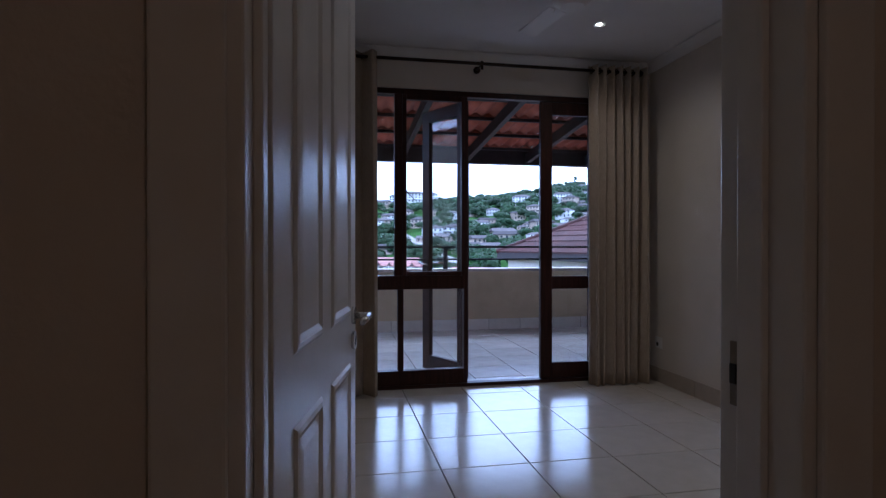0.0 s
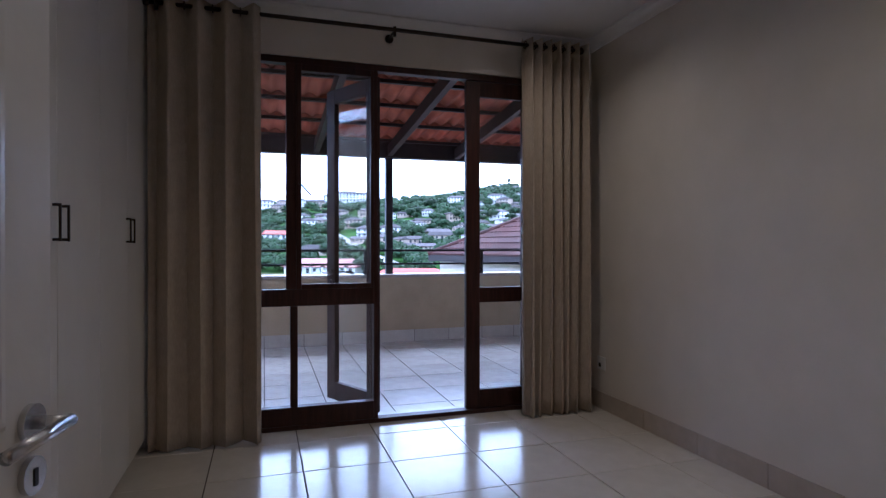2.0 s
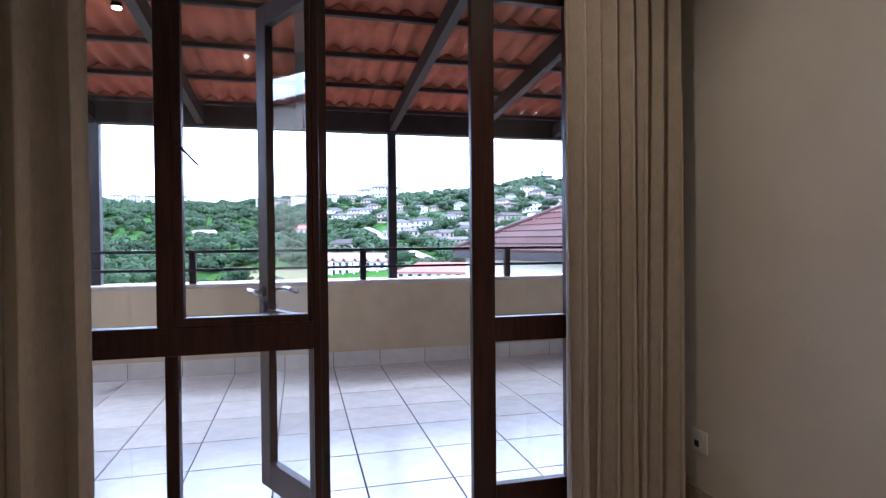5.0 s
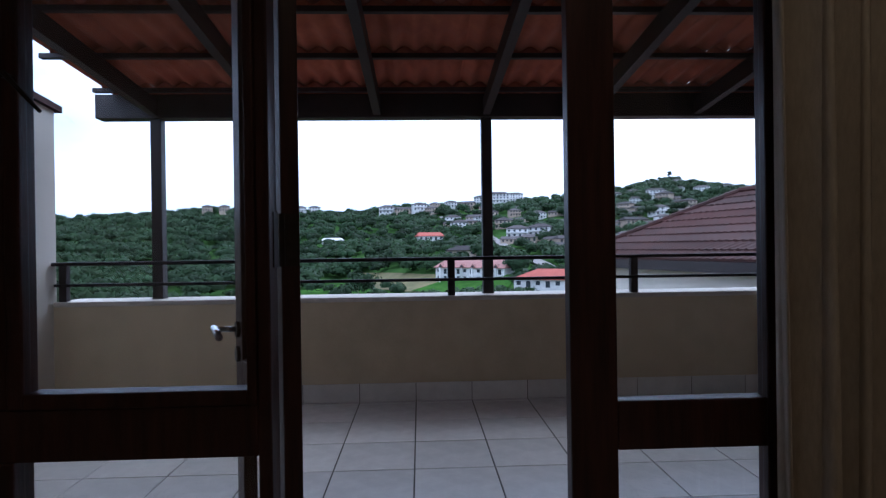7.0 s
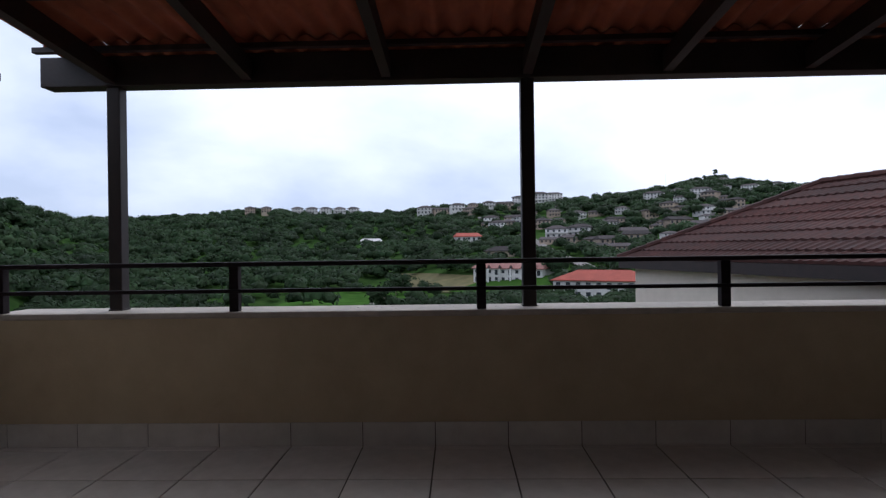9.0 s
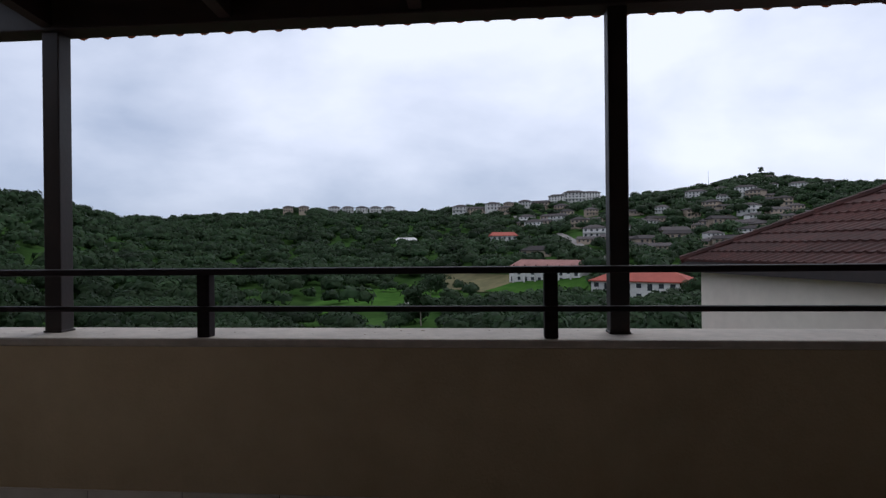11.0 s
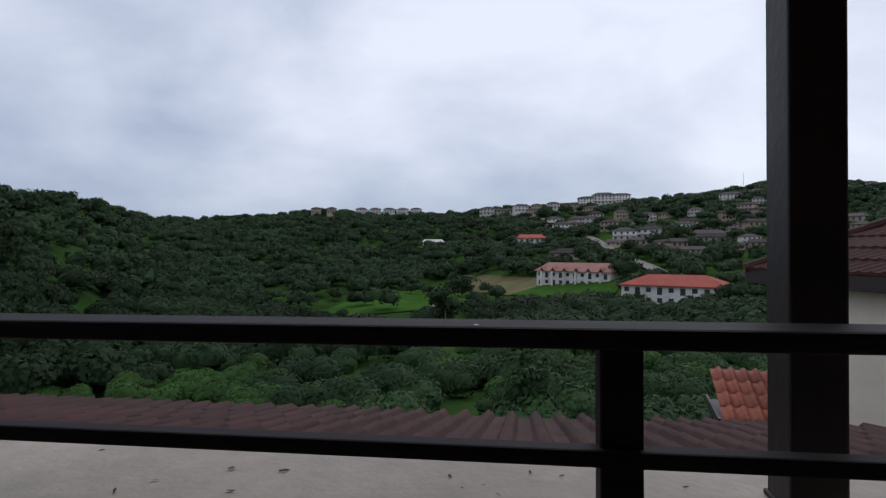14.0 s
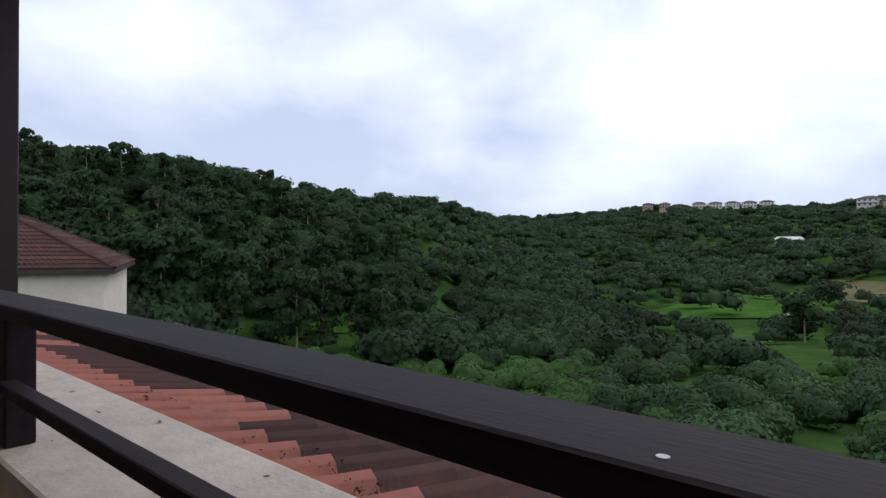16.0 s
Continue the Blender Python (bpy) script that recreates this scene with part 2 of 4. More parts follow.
def part(name, bm, material, parent=None, label="", smooth=False):
    """Links a bmesh as one mesh object under a thing or a part. Its points are in the parent's own space."""
    me = bpy.data.meshes.new(name)
    bm.normal_update()
    bm.to_mesh(me)
    bm.free()
    me.materials.append(material)
    if smooth:
        me.shade_smooth()
    ob = new(name, me)
    if parent is not None:
        ob.parent = parent
    if label:
        tagged(ob, label)
    return ob


def thing(name, label, category, at=(0, 0, 0), rz=0.0, group="", kind=""):
    ob = new(name)
    ob.matrix_basis = pose(*at, 0, 0, rz)
    ob.empty_display_size = 0.1
    return tagged(ob, label, category, group, kind)


def block(name, x0, y0, z0, x1, y1, z1, material, label="", kind="structure", bevel=0.0, category="", parent=None):
    ob = part(name, box_bm(x0, y0, z0, x1, y1, z1, bevel), material, parent)
    return tagged(ob, label, category, kind=kind)


def mesh_from(name, verts, faces, material, parent=None, smooth=False):
    me = bpy.data.meshes.new(name)
    me.from_pydata(verts, [], faces)
    me.materials.append(material)
    if smooth:
        me.shade_smooth()
    ob = new(name, me)
    if parent is not None:
        ob.parent = parent
    return ob


# ---- plan ----
XL, XR = -1.51, 1.64          # wardrobe fronts, right wall
YB, YC = -3.83, -4.0          # door wall: room face, corridor face
ZC = 2.84                     # ceiling
DX0, DX1, DH = -1.305, -0.49, 2.06   # bedroom door opening
YP, ZT = 4.05, -0.13          # terrace parapet face, terrace floor
YW0, YW1 = -0.015, 0.2        # window wall faces
WX0, WX1, WZ = -1.28, 1.23, 2.52    # glazed opening
TX0, TX1 = -3.05, 3.88        # terrace side walls
ZCAP = 0.84

# ---- large structure ----
block("wall_window_left", -2.3, YW0, -0.2, WX0, YW1, ZC + 0.3, M_WALL, "cream painted wall beside the glazed doors")
block("wall_window_right", WX1, YW0, -0.2, 4.1, YW1, ZC + 0.3, M_WALL, "cream painted wall beside the glazed doors")
block("wall_window_head", WX0, YW0, WZ, WX1, YW1, ZC + 0.3, M_WALL, "cream painted wall above the glazed doors")
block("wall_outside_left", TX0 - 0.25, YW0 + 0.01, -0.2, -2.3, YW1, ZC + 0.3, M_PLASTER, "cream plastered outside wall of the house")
block("wall_right", XR, YC, -0.1, XR + 0.2, YW0, ZC + 0.05, M_WALL, "plain cream painted bedroom wall")
block("wall_left", -2.3, YC, -0.1, -2.1, YW0, ZC + 0.05, M_WALL, "cream wall behind the fitted wardrobe")
block("wall_door_left", -2.1, YC, -0.1, DX0 - 0.04, YB, ZC + 0.05, M_WALL, "cream wall beside the bedroom door")
block("wall_door_right", DX1 + 0.04, YC, -0.1, XR, YB, ZC + 0.05, M_WALL, "cream wall beside the bedroom door")
block("wall_door_head", DX0 - 0.04, YC, DH + 0.04, DX1 + 0.04, YB, ZC + 0.05, M_WALL, "cream wall above the bedroom door")
block("wall_passage_left", -2.3, -5.9, -0.1, -2.1, YC, ZC, M_WALL, "cream wall of the dark passage")
block("wall_passage_right", 0.6, -5.9, -0.1, 0.8, YC, ZC, M_WALL, "cream wall of the dark passage")
# Unseen end wall closes the passage, set near to throw light back.
block("wall_passage_end", -2.3, -6.1, -0.1, 0.8, -5.9, ZC, M_WALL, "unseen cream end wall set near to bounce light into the passage")
block("ceiling", -2.3, YC, ZC, XR + 0.2, YW0, ZC + 0.12, M_CEIL, "smooth white painted bedroom ceiling")
block("ceiling_passage", -2.3, -6.1, ZC - 0.05, 0.8, YC, ZC + 0.1, M_CEIL, "white painted passage ceiling")
floor = block("floor", -2.3, YC, -0.14, XR + 0.1, YW1, -0.006, M_GROUT, "cream ceramic tiled bedroom floor with dark joints")
floor_passage = block("floor_passage", -2.3, -6.1, -0.14, 0.8, YC, -0.006, M_GROUT, "cream ceramic tiled passage floor")
terrace_floor = block("terrace_floor", TX0, YW1, ZT - 0.2, TX1, YP + 0.02, ZT - 0.006, M_GROUT, "pale tiled roof terrace floor with dark joints")
block("threshold", WX0, 0.075, -0.14, WX1, YW1 + 0.02, 0.004, M_TTILE, "tiled threshold under the glazed doors")


def cornice(name, a, b, out):
    """A coved cornice from a to b along the wall, out into the room."""
    a, b, out = Vector(a), Vector(b), Vector(out)
    prof = [(0.0, -0.075), (0.012, -0.075), (0.03, -0.05), (0.055, -0.025), (0.078, -0.012), (0.078, 0.0), (0.0, 0.0)]
    vs = [tuple(p + out * u + Vector((0, 0, ZC - 0.002 + w))) for p in (a, b) for u, w in prof]
    k = len(prof)
    fs = [(i, (i + 1) % k, k + (i + 1) % k, k + i) for i in range(k)] + [tuple(range(k)), tuple(range(2 * k - 1, k - 1, -1))]
    return tagged(mesh_from(name, vs, fs, M_CEIL), "white coved ceiling cornice", kind="structure")


cornice("trim_cornice_window", (XL, YW0 - 0.002, 0), (XR, YW0 - 0.002, 0), (0, -1, 0))
cornice("trim_cornice_right", (XR - 0.002, YB, 0), (XR - 0.002, YW0, 0), (-1, 0, 0))
cornice("trim_cornice_door", (XL, YB + 0.002, 0), (XR, YB + 0.002, 0), (0, 1, 0))

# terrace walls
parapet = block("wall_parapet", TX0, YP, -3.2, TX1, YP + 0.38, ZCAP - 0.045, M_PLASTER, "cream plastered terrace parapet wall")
tagged(part("wall_parapet_coping", box_bm(TX0, YP - 0.008, ZCAP - 0.045, TX1, YP + 0.40, ZCAP, 0.012), M_CAP), "weathered cream coping with dark specks", kind="structure")


def sloped_wall(name, x0, x1, y0, y1, za, zb, material, label):
    vs = [(x, y, z) for x in (x0, x1) for y, z in ((y0, -3.2), (y1, -3.2), (y1, zb), (y0, za))]
    fs = [(0, 1, 2, 3), (7, 6, 5, 4), (0, 4, 5, 1), (1, 5, 6, 2), (2, 6, 7, 3), (3, 7, 4, 0)]
    return tagged(mesh_from(name, vs, fs, material), label, kind="structure")


sloped_wall("wall_terrace_left", TX0 - 0.22, TX0, YW1, 4.1, 3.0, 2.58, M_PALE, "pale plastered side wall of the terrace with sloping top")
sloped_wall("wall_terrace_right", TX1, TX1 + 0.22, YW1, 4.45, 3.6, 3.1, M_PALE, "pale plastered side wall of the terrace")
vs = [(x, y, z + h) for x in (TX0 - 0.26, TX0 + 0.04) for y, z in ((YW1, 3.0), (4.16, 2.574)) for h in (0.002, 0.06)]
tagged(mesh_from("wall_coping_left", vs, [(0, 2, 3, 1), (4, 5, 7, 6), (0, 1, 5, 4), (2, 6, 7, 3), (1, 3, 7, 5), (0, 4, 6, 2)], M_BROWN), "dark sloping coping on the terrace side wall", kind="structure")
block("wall_house_below", TX0 - 0.2, -6.1, -3.2, TX1 + 0.2, YP, -0.35, M_PALE, "pale plastered lower storey of the house")
block("wall_roof_above", TX0 - 0.2, -6.1, ZC + 0.3, TX1 + 0.2, YW1, ZC + 0.42, M_CEIL, "plain slab that closes the house")

# ---- bedroom door: frame and leaf ----
door = thing("door_1", "white panelled bedroom door standing open into the room", "door", (DX0 + 0.005, YB - 0.005, 0), kind="structure")
fr = thing("door_frame", "white painted wooden door frame", "door frame", (0, 0, 0), kind="structure")
for x0, x1 in ((DX0 - 0.04, DX0), (DX1, DX1 + 0.04)):
    part("jamb", box_bm(x0, YC - 0.012, 0, x1, YB + 0.012, DH + 0.04, 0.004), M_WHITE, fr)
part("head", box_bm(DX0, YC - 0.012, DH, DX1, YB + 0.012, DH + 0.04, 0.004), M_WHITE, fr)
for x0, x1 in ((DX0, DX0 + 0.014), (DX1 - 0.014, DX1)):
    part("door_stop", box_bm(x0, YC + 0.06, 0, x1, YB - 0.05, DH, 0.003), M_WHITE, fr)
for x0, x1 in ((DX0 - 0.11, DX0 - 0.02), (DX1 + 0.02, DX1 + 0.11)):
    part("architrave", box_bm(x0, YC - 0.03, 0, x1, YC - 0.0125, DH + 0.11, 0.007), M_WHITE, fr)
    part("architrave", box_bm(x0, YB + 0.0125, 0, x1, YB + 0.03, DH + 0.11, 0.007), M_WHITE, fr)
part("architrave", box_bm(DX0 - 0.02, YC - 0.03, DH + 0.02, DX1 + 0.02, YC - 0.0125, DH + 0.11, 0.007), M_WHITE, fr)
part("architrave", box_bm(DX0 - 0.02, YB + 0.0125, DH + 0.02, DX1 + 0.02, YB + 0.03, DH + 0.11, 0.007), M_WHITE, fr)
sp = box_bm(DX1 - 0.004, YB - 0.045, 0.92, DX1 + 0.001, YB - 0.02, 1.035, 0.002)
box_bm(DX1 - 0.006, YB - 0.075, 0.955, DX1 - 0.001, YB - 0.045, 1.0, 0.002, sp)
part("strike_plate", sp, M_DULL, fr, "dull steel strike plate")
# Black block painted in for the shade inside the latch hole.
part("strike_hole", box_bm(DX1 - 0.0075, YB - 0.039, 0.96, DX1 - 0.0035, YB - 0.024, 0.995), M_BLACK, fr, "dark latch hole")


def panel_leaf(parent, width, height, thick, cols, rows):
    """A moulded door leaf: its two faces carry sunk and raised panels. Hinge edge at x=0, the leaf along +x, thickness along y."""
    bm = box_bm(0, 0, 0.008, width, thick, height, 0.003)
    for c0, c1 in cols:
        for r0, r1 in rows:
            for side in (0, 1):
                y = 0.0 if side == 0 else thick
                s = -1 if side == 0 else 1
                loops = []
                for inset, dy in ((0.0, 0.0005), (0.008, 0.006), (0.018, 0.0075), (0.032, 0.0015), (0.06, 0.0035)):
                    yy = y + s * dy
                    loops.append([bm.verts.new((c0 + inset, yy, r0 + inset)), bm.verts.new((c1 - inset, yy, r0 + inset)),
                                  bm.verts.new((c1 - inset, yy, r1 - inset)), bm.verts.new((c0 + inset, yy, r1 - inset))])
                for a, b in zip(loops, loops[1:]):
                    for i in range(4):
                        f = [a[i], a[(i + 1) % 4], b[(i + 1) % 4], b[i]]
                        bm.faces.new(f if side == 0 else f[::-1])
                bm.faces.new(loops[-1] if side == 0 else loops[-1][::-1])
    return part("leaf", bm, M_WHITE, parent)


def lever(parent, x, y, z, sign, toward, material, length=0.13, rose=0.026):
    """A lever handle on a round rose, on the face at y whose outward side is sign; the lever points along toward."""
    part("rose", rod_bm((x, y, z), (x, y + sign * 0.009, z), rose, n=24), material, parent, "round steel rose")
    h = rod_bm((x, y + sign * 0.009, z), (x, y + sign * 0.052, z), 0.0095, n=14)
    rod_bm((x - toward * 0.009, y + sign * 0.05, z), (x + toward * length, y + sign * 0.05, z - 0.004), 0.0095, 0.009, n=14, bm=h)
    part("lever", h, material, parent, "brushed steel lever handle", smooth=True)


LEAF_W = 0.815
panel_leaf(door, LEAF_W, DH - 0.006, 0.042, ((0.12, 0.35), (0.455, 0.71)), ((0.19, 0.87), (1.005, 1.93)))
for s, y in ((-1, 0.0), (1, 0.042)):
    lever(door, LEAF_W - 0.055, y, 1.0, s, -1, M_STEEL)
    part("key_rose", rod_bm((LEAF_W - 0.055, y, 0.927), (LEAF_W - 0.055, y + s * 0.009, 0.927), 0.026, n=24), M_STEEL, door, "round steel key rose")
    # Keyhole is a black block; its inner shade is only colour.
    part("keyhole", box_bm(LEAF_W - 0.059, min(y + s * 0.008, y + s * 0.0105), 0.913, LEAF_W - 0.051, max(y + s * 0.008, y + s * 0.0105), 0.937), M_BLACK, door, "dark keyhole")
part("latch_plate", box_bm(LEAF_W - 0.001, 0.010, 0.88, LEAF_W + 0.002, 0.032, 1.05), M_STEEL, door, "steel latch plate")
for z in (0.22, 1.78):
    part("hinge", rod_bm((-0.004, 0.044, z), (-0.004, 0.044, z + 0.1), 0.007), M_STEEL, door, "steel hinge")
door.matrix_basis = pose(DX0 + 0.013, YB + 0.03, 0, 0, 0, 78.4)

# ---- fitted wardrobe: units with two doors each ----
def wardrobe_unit(y0, y1):
    w = thing("wardrobe_unit", "white lacquered fitted wardrobe with flat full-height doors", "wardrobe", (XL, y0, 0), group="fitted wardrobe units")
    d = y1 - y0
    part("body", box_bm(-0.58, 0.001, 0.08, -0.021, d - 0.001, ZC - 0.004), M_WARD, w)
    part("plinth", box_bm(-0.56, 0.001, 0.0, -0.05, d - 0.001, 0.08), M_WARD, w)
    for a, b, hy in ((0.0015, d / 2 - 0.0015, d / 2 - 0.045), (d / 2 + 0.0015, d - 0.0015, d / 2 + 0.045)):
        lf = part("door", box_bm(-0.02, a, 0.085, 0.0, b, ZC - 0.09, 0.0025), M_WARD, w)
        h = box_bm(0.018, hy - 0.005, 1.26, 0.026, hy + 0.005, 1.39, 0.002)
        for z in (1.262, 1.38):
            box_bm(0.0, hy - 0.005, z, 0.02, hy + 0.005, z + 0.01, 0.001, h)
        part("handle", h, M_BRONZE, lf, "slim dark metal bow handle")
    part("cornice_strip", box_bm(-0.02, 0.001, ZC - 0.088, -0.001, d - 0.001, ZC - 0.004), M_WARD, w)
    return w


wardrobe_unit(-1.15, -0.07)
wardrobe_unit(-2.233, -1.153)
wardrobe_unit(-3.316, -2.236)
block("trim_wardrobe_filler", XL - 0.56, -0.069, 0.0, XL - 0.02, YW0 - 0.001, ZC - 0.004, M_WARD, "white filler strip between wardrobe and wall")

# ---- glazed doors and side lights ----
ZH0, ZH1 = 2.475, WZ          # head rail
ZM0, ZM1 = 0.838, 0.952       # middle rail
FD = 0.07                     # depth of the frame
win = thing("window_1", "dark stained wooden glazed screen with side light and casement", "window", (0, 0, 0), kind="structure")


def bar(name, x0, z0, x1, z1, y0=0.0, y1=FD, parent=None, material=M_WOOD):
    return part(name, box_bm(x0, y0, z0, x1, y1, z1, 0.004), material, parent if parent is not None else win)


def pane(x0, z0, x1, z1, parent, y=0.034):
    p = part("pane", box_bm(x0, y, z0, x1, y + 0.004, z1), M_GLASS, parent, "clear glass pane")
    p.visible_shadow = False
    return p


tagged(part("sill", box_bm(WX0 + 0.001, -0.004, 0.0, WX1 - 0.001, 0.078, 0.03, 0.004), M_WOOD, win), "dark wooden door sill")
bar("window_head", WX0, ZH0, WX1, ZH1)
bar("window_jamb", WX0, 0.031, WX0 + 0.06, ZH0)
bar("window_jamb", WX1 - 0.06, 0.031, WX1, ZH0)
bar("mullion", -0.09, 0.031, -0.06, ZH0)
bar("mullion", -0.685, ZM1, -0.62, ZH0)
bar("lower_mullion", -0.658, 0.155, -0.61, ZM0)
bar("transom", WX0 + 0.06, ZM0, -0.09, ZM1)
bar("bottom_rail", WX0 + 0.06, 0.031, -0.09, 0.155)
pane(WX0 + 0.06, 0.15, -0.655, ZM0 + 0.005, win)
pane(-0.613, 0.15, -0.087, ZM0 + 0.005, win)
pane(WX0 + 0.06, ZM1 - 0.005, -0.682, ZH0 + 0.004, win)
# casement beside the doors, closed
cs = bar("casement_frame", -0.6195, ZM1 + 0.0005, -0.585, ZH0 - 0.0005, -0.006, 0.05)
for a in ((-0.112, ZM1 + 0.0005, -0.0905, ZH0 - 0.0005), (-0.585, ZM1 + 0.0005, -0.112, ZM1 + 0.034), (-0.585, ZH0 - 0.045, -0.112, ZH0 - 0.0005)):
    bar("casement_rail", *a, -0.006, 0.05)
pane(-0.588, ZM1 + 0.03, -0.104, ZH0 - 0.04, win, 0.02)
hb = rod_bm((-0.60, -0.006, 1.665), (-0.60, -0.03, 1.665), 0.007)
rod_bm((-0.60, -0.028, 1.67), (-0.52, -0.035, 1.585), 0.006, 0.004, bm=hb)
part("casement_fastener", hb, M_BRONZE, win, "dark metal casement fastener")


def glazed_leaf(parent, w, mid):
    """A glazed door leaf along +x from its hinge edge, with a middle rail."""
    st = 0.108
    for x0, x1 in ((0, st), (w - st, w)):
        part("stile", box_bm(x0, 0, 0.034, x1, 0.045, ZH0 - 0.004, 0.004), M_WOOD, parent)
    for z0, z1 in ((0.034, 0.172), (mid - 0.112, mid), (2.36, ZH0 - 0.004)):
        part("rail", box_bm(st, 0, z0, w - st, 0.045, z1, 0.004), M_WOOD, parent)
    for z0, z1 in ((0.168, mid - 0.108), (mid - 0.004, 2.364)):
        p = part("pane", box_bm(st - 0.004, 0.02, z0, w - st + 0.004, 0.024, z1), M_GLASS, parent, "clear glass pane")
        p.visible_shadow = False


right = thing("door_2", "dark stained wooden glazed door leaf, closed", "glazed door", (WX1 - 0.06, 0.062, 0), 180, kind="structure")
glazed_leaf(right, WX1 - 0.06 - 0.605, 0.935)
left = thing("door_3", "dark stained wooden glazed door leaf, opened outward", "glazed door", (-0.02, 0.13, 0), 117.3, kind="structure")
glazed_leaf(left, 0.625, 0.945)
for s, y in ((-1, 0.0), (1, 0.045)):
    for z in (1.035, 0.955):
        part("handle_rose", rod_bm((0.565, y, z), (0.565, y + s * 0.011, z), 0.027, 0.025, 24), M_BRONZE, left, "round dark metal handle rose")
    h = rod_bm((0.565, y, 1.035), (0.565, y + s * 0.078, 1.04), 0.009)
    rod_bm((0.572, y + s * 0.076, 1.043), (0.445, y + s * 0.078, 1.03), 0.0112, 0.0112, 16, h)
    part("lever", h, M_STEEL, left, "steel lever handle", smooth=True)
part("key", rod_bm((0.565, -0.006, 0.955), (0.565, -0.035, 0.955), 0.004), M_STEEL, left, "small steel key")
for z in (0.25, 1.25, 2.2):
    hg = box_bm(-0.003, 0.004, z, -0.0005, 0.041, z + 0.125)
    rod_bm((-0.006, 0.045, z), (-0.006, 0.045, z + 0.125), 0.0075, bm=hg)
    part("hinge", hg, M_BRONZE, left, "worn metal butt hinge")
    part("hinge_plate", box_bm(-0.0598, 0.03, z, -0.057, 0.068, z + 0.125), M_BRONZE, win, "worn metal hinge plate")

# ---- curtains on a rod ----
RZ, RY = 2.70, -0.2
rod = thing("curtain_rod", "dark metal curtain rod with round finials", "curtain rod", (0, RY, RZ))
part("pole", rod_bm((-1.49, 0, 0), (1.42, 0, 0), 0.0135, n=14), M_BRONZE, rod, smooth=True)
for x in (-1.495, 1.435):
    s = bmesh.new()
    bmesh.ops.create_uvsphere(s, u_segments=14, v_segments=10, radius=0.024, matrix=Matrix.Translation((x, 0, 0)))
    part("finial", s, M_BRONZE, rod, smooth=True)
for x in (-1.44, 0.015, 1.405):
    b = rod_bm((x, 0, 0.0), (x, YW0 - RY, 0.0), 0.008)
    rod_bm((x, 0, -0.045), (x, 0, 0.02), 0.011, bm=b)
    rod_bm((x, YW0 - RY - 0.012, 0), (x, YW0 - RY, 0), 0.03, n=18, bm=b)
    part("bracket", b, M_BRONZE, rod)


def curtain(x0, x1, folds, seed, label):
    """A pleated eyelet curtain: a heavy cloth sheet in deep folds, fuller and looser towards the hem."""
    rnd = random.Random(seed)
    c = thing("curtain", label, "curtain", ((x0 + x1) / 2, RY, 0), group="bedroom curtains")
    nx, nz = folds * 14, 26
    ph = [rnd.uniform(-0.5, 0.5) for _ in range(folds * 2 + 2)]
    vs, fs = [], []
    for k in range(nz + 1):
        z = 0.012 + (RZ + 0.045 - 0.012) * k / nz
        low = 1 - k / nz
        for i in range(nx + 1):
            u = i / nx
            g = int(u * folds * 2)
            w = u * folds * 2 * math.pi + 0.35 * low * (ph[g] * (1 - (u * folds * 2 - g)) + ph[g + 1] * (u * folds * 2 - g)) * 2
            amp = 0.055 + 0.018 * low * math.sin(5 * u + seed) + 0.012 * ph[g] * low
            x = x0 + (x1 - x0) * u + 0.012 * math.sin(2 * w) * (0.3 + low) + 0.02 * low * math.sin(3.1 * u * 4 + seed)
            vs.append((x - (x0 + x1) / 2, amp * math.sin(w) + 0.01 * low * math.sin(9 * u + 2 * k / nz), z))
    for k in range(nz):
        for i in range(nx):
            a = k * (nx + 1) + i
            fs.append((a, a + 1, a + nx + 2, a + nx + 1))
    cl = mesh_from("cloth", vs, fs, M_CLOTH, c, True)
    so = cl.modifiers.new("thickness", "SOLIDIFY")
    so.thickness = 0.004
    for j in range(folds * 2):
        x = x0 + (x1 - x0) * (j + 0.5) / (folds * 2) - (x0 + x1) / 2
        r = bmesh.new()
        for a in range(16):
            t0, t1 = a * math.pi / 8, (a + 1) * math.pi / 8
            rod_bm((x, 0.024 * math.cos(t0), RZ + 0.024 * math.sin(t0)), (x, 0.024 * math.cos(t1), RZ + 0.024 * math.sin(t1)), 0.004, n=6, bm=r)
        part("eyelet", r, M_BRONZE, c, "dark metal eyelet ring")
    return c


curtain(-1.485, -0.845, 4, 3, "oatmeal cloth eyelet curtain drawn aside beside the wardrobe")
curtain(0.96, 1.49, 7, 8, "oatmeal cloth eyelet curtain hanging in tight pleats beside the wall")

# ---- ceiling fan, lamp, socket ----
fan = thing("ceiling_fan", "white ceiling fan at rest", "ceiling fan", (0.19, -1.6, ZC))
part("canopy", rod_bm((0, 0, 0), (0, 0, -0.05), 0.075, 0.05, 24), M_WHITE, fan, smooth=False)
part("down_rod", rod_bm((0, 0, -0.05), (0, 0, -0.11), 0.012), M_WHITE, fan)
mo = rod_bm((0, 0, -0.11), (0, 0, -0.15), 0.08, 0.12, 28)
rod_bm((0, 0, -0.15), (0, 0, -0.20), 0.12, 0.115, 28, mo)
rod_bm((0, 0, -0.20), (0, 0, -0.235), 0.115, 0.07, 28, mo)
part("motor", mo, M_WHITE, fan)
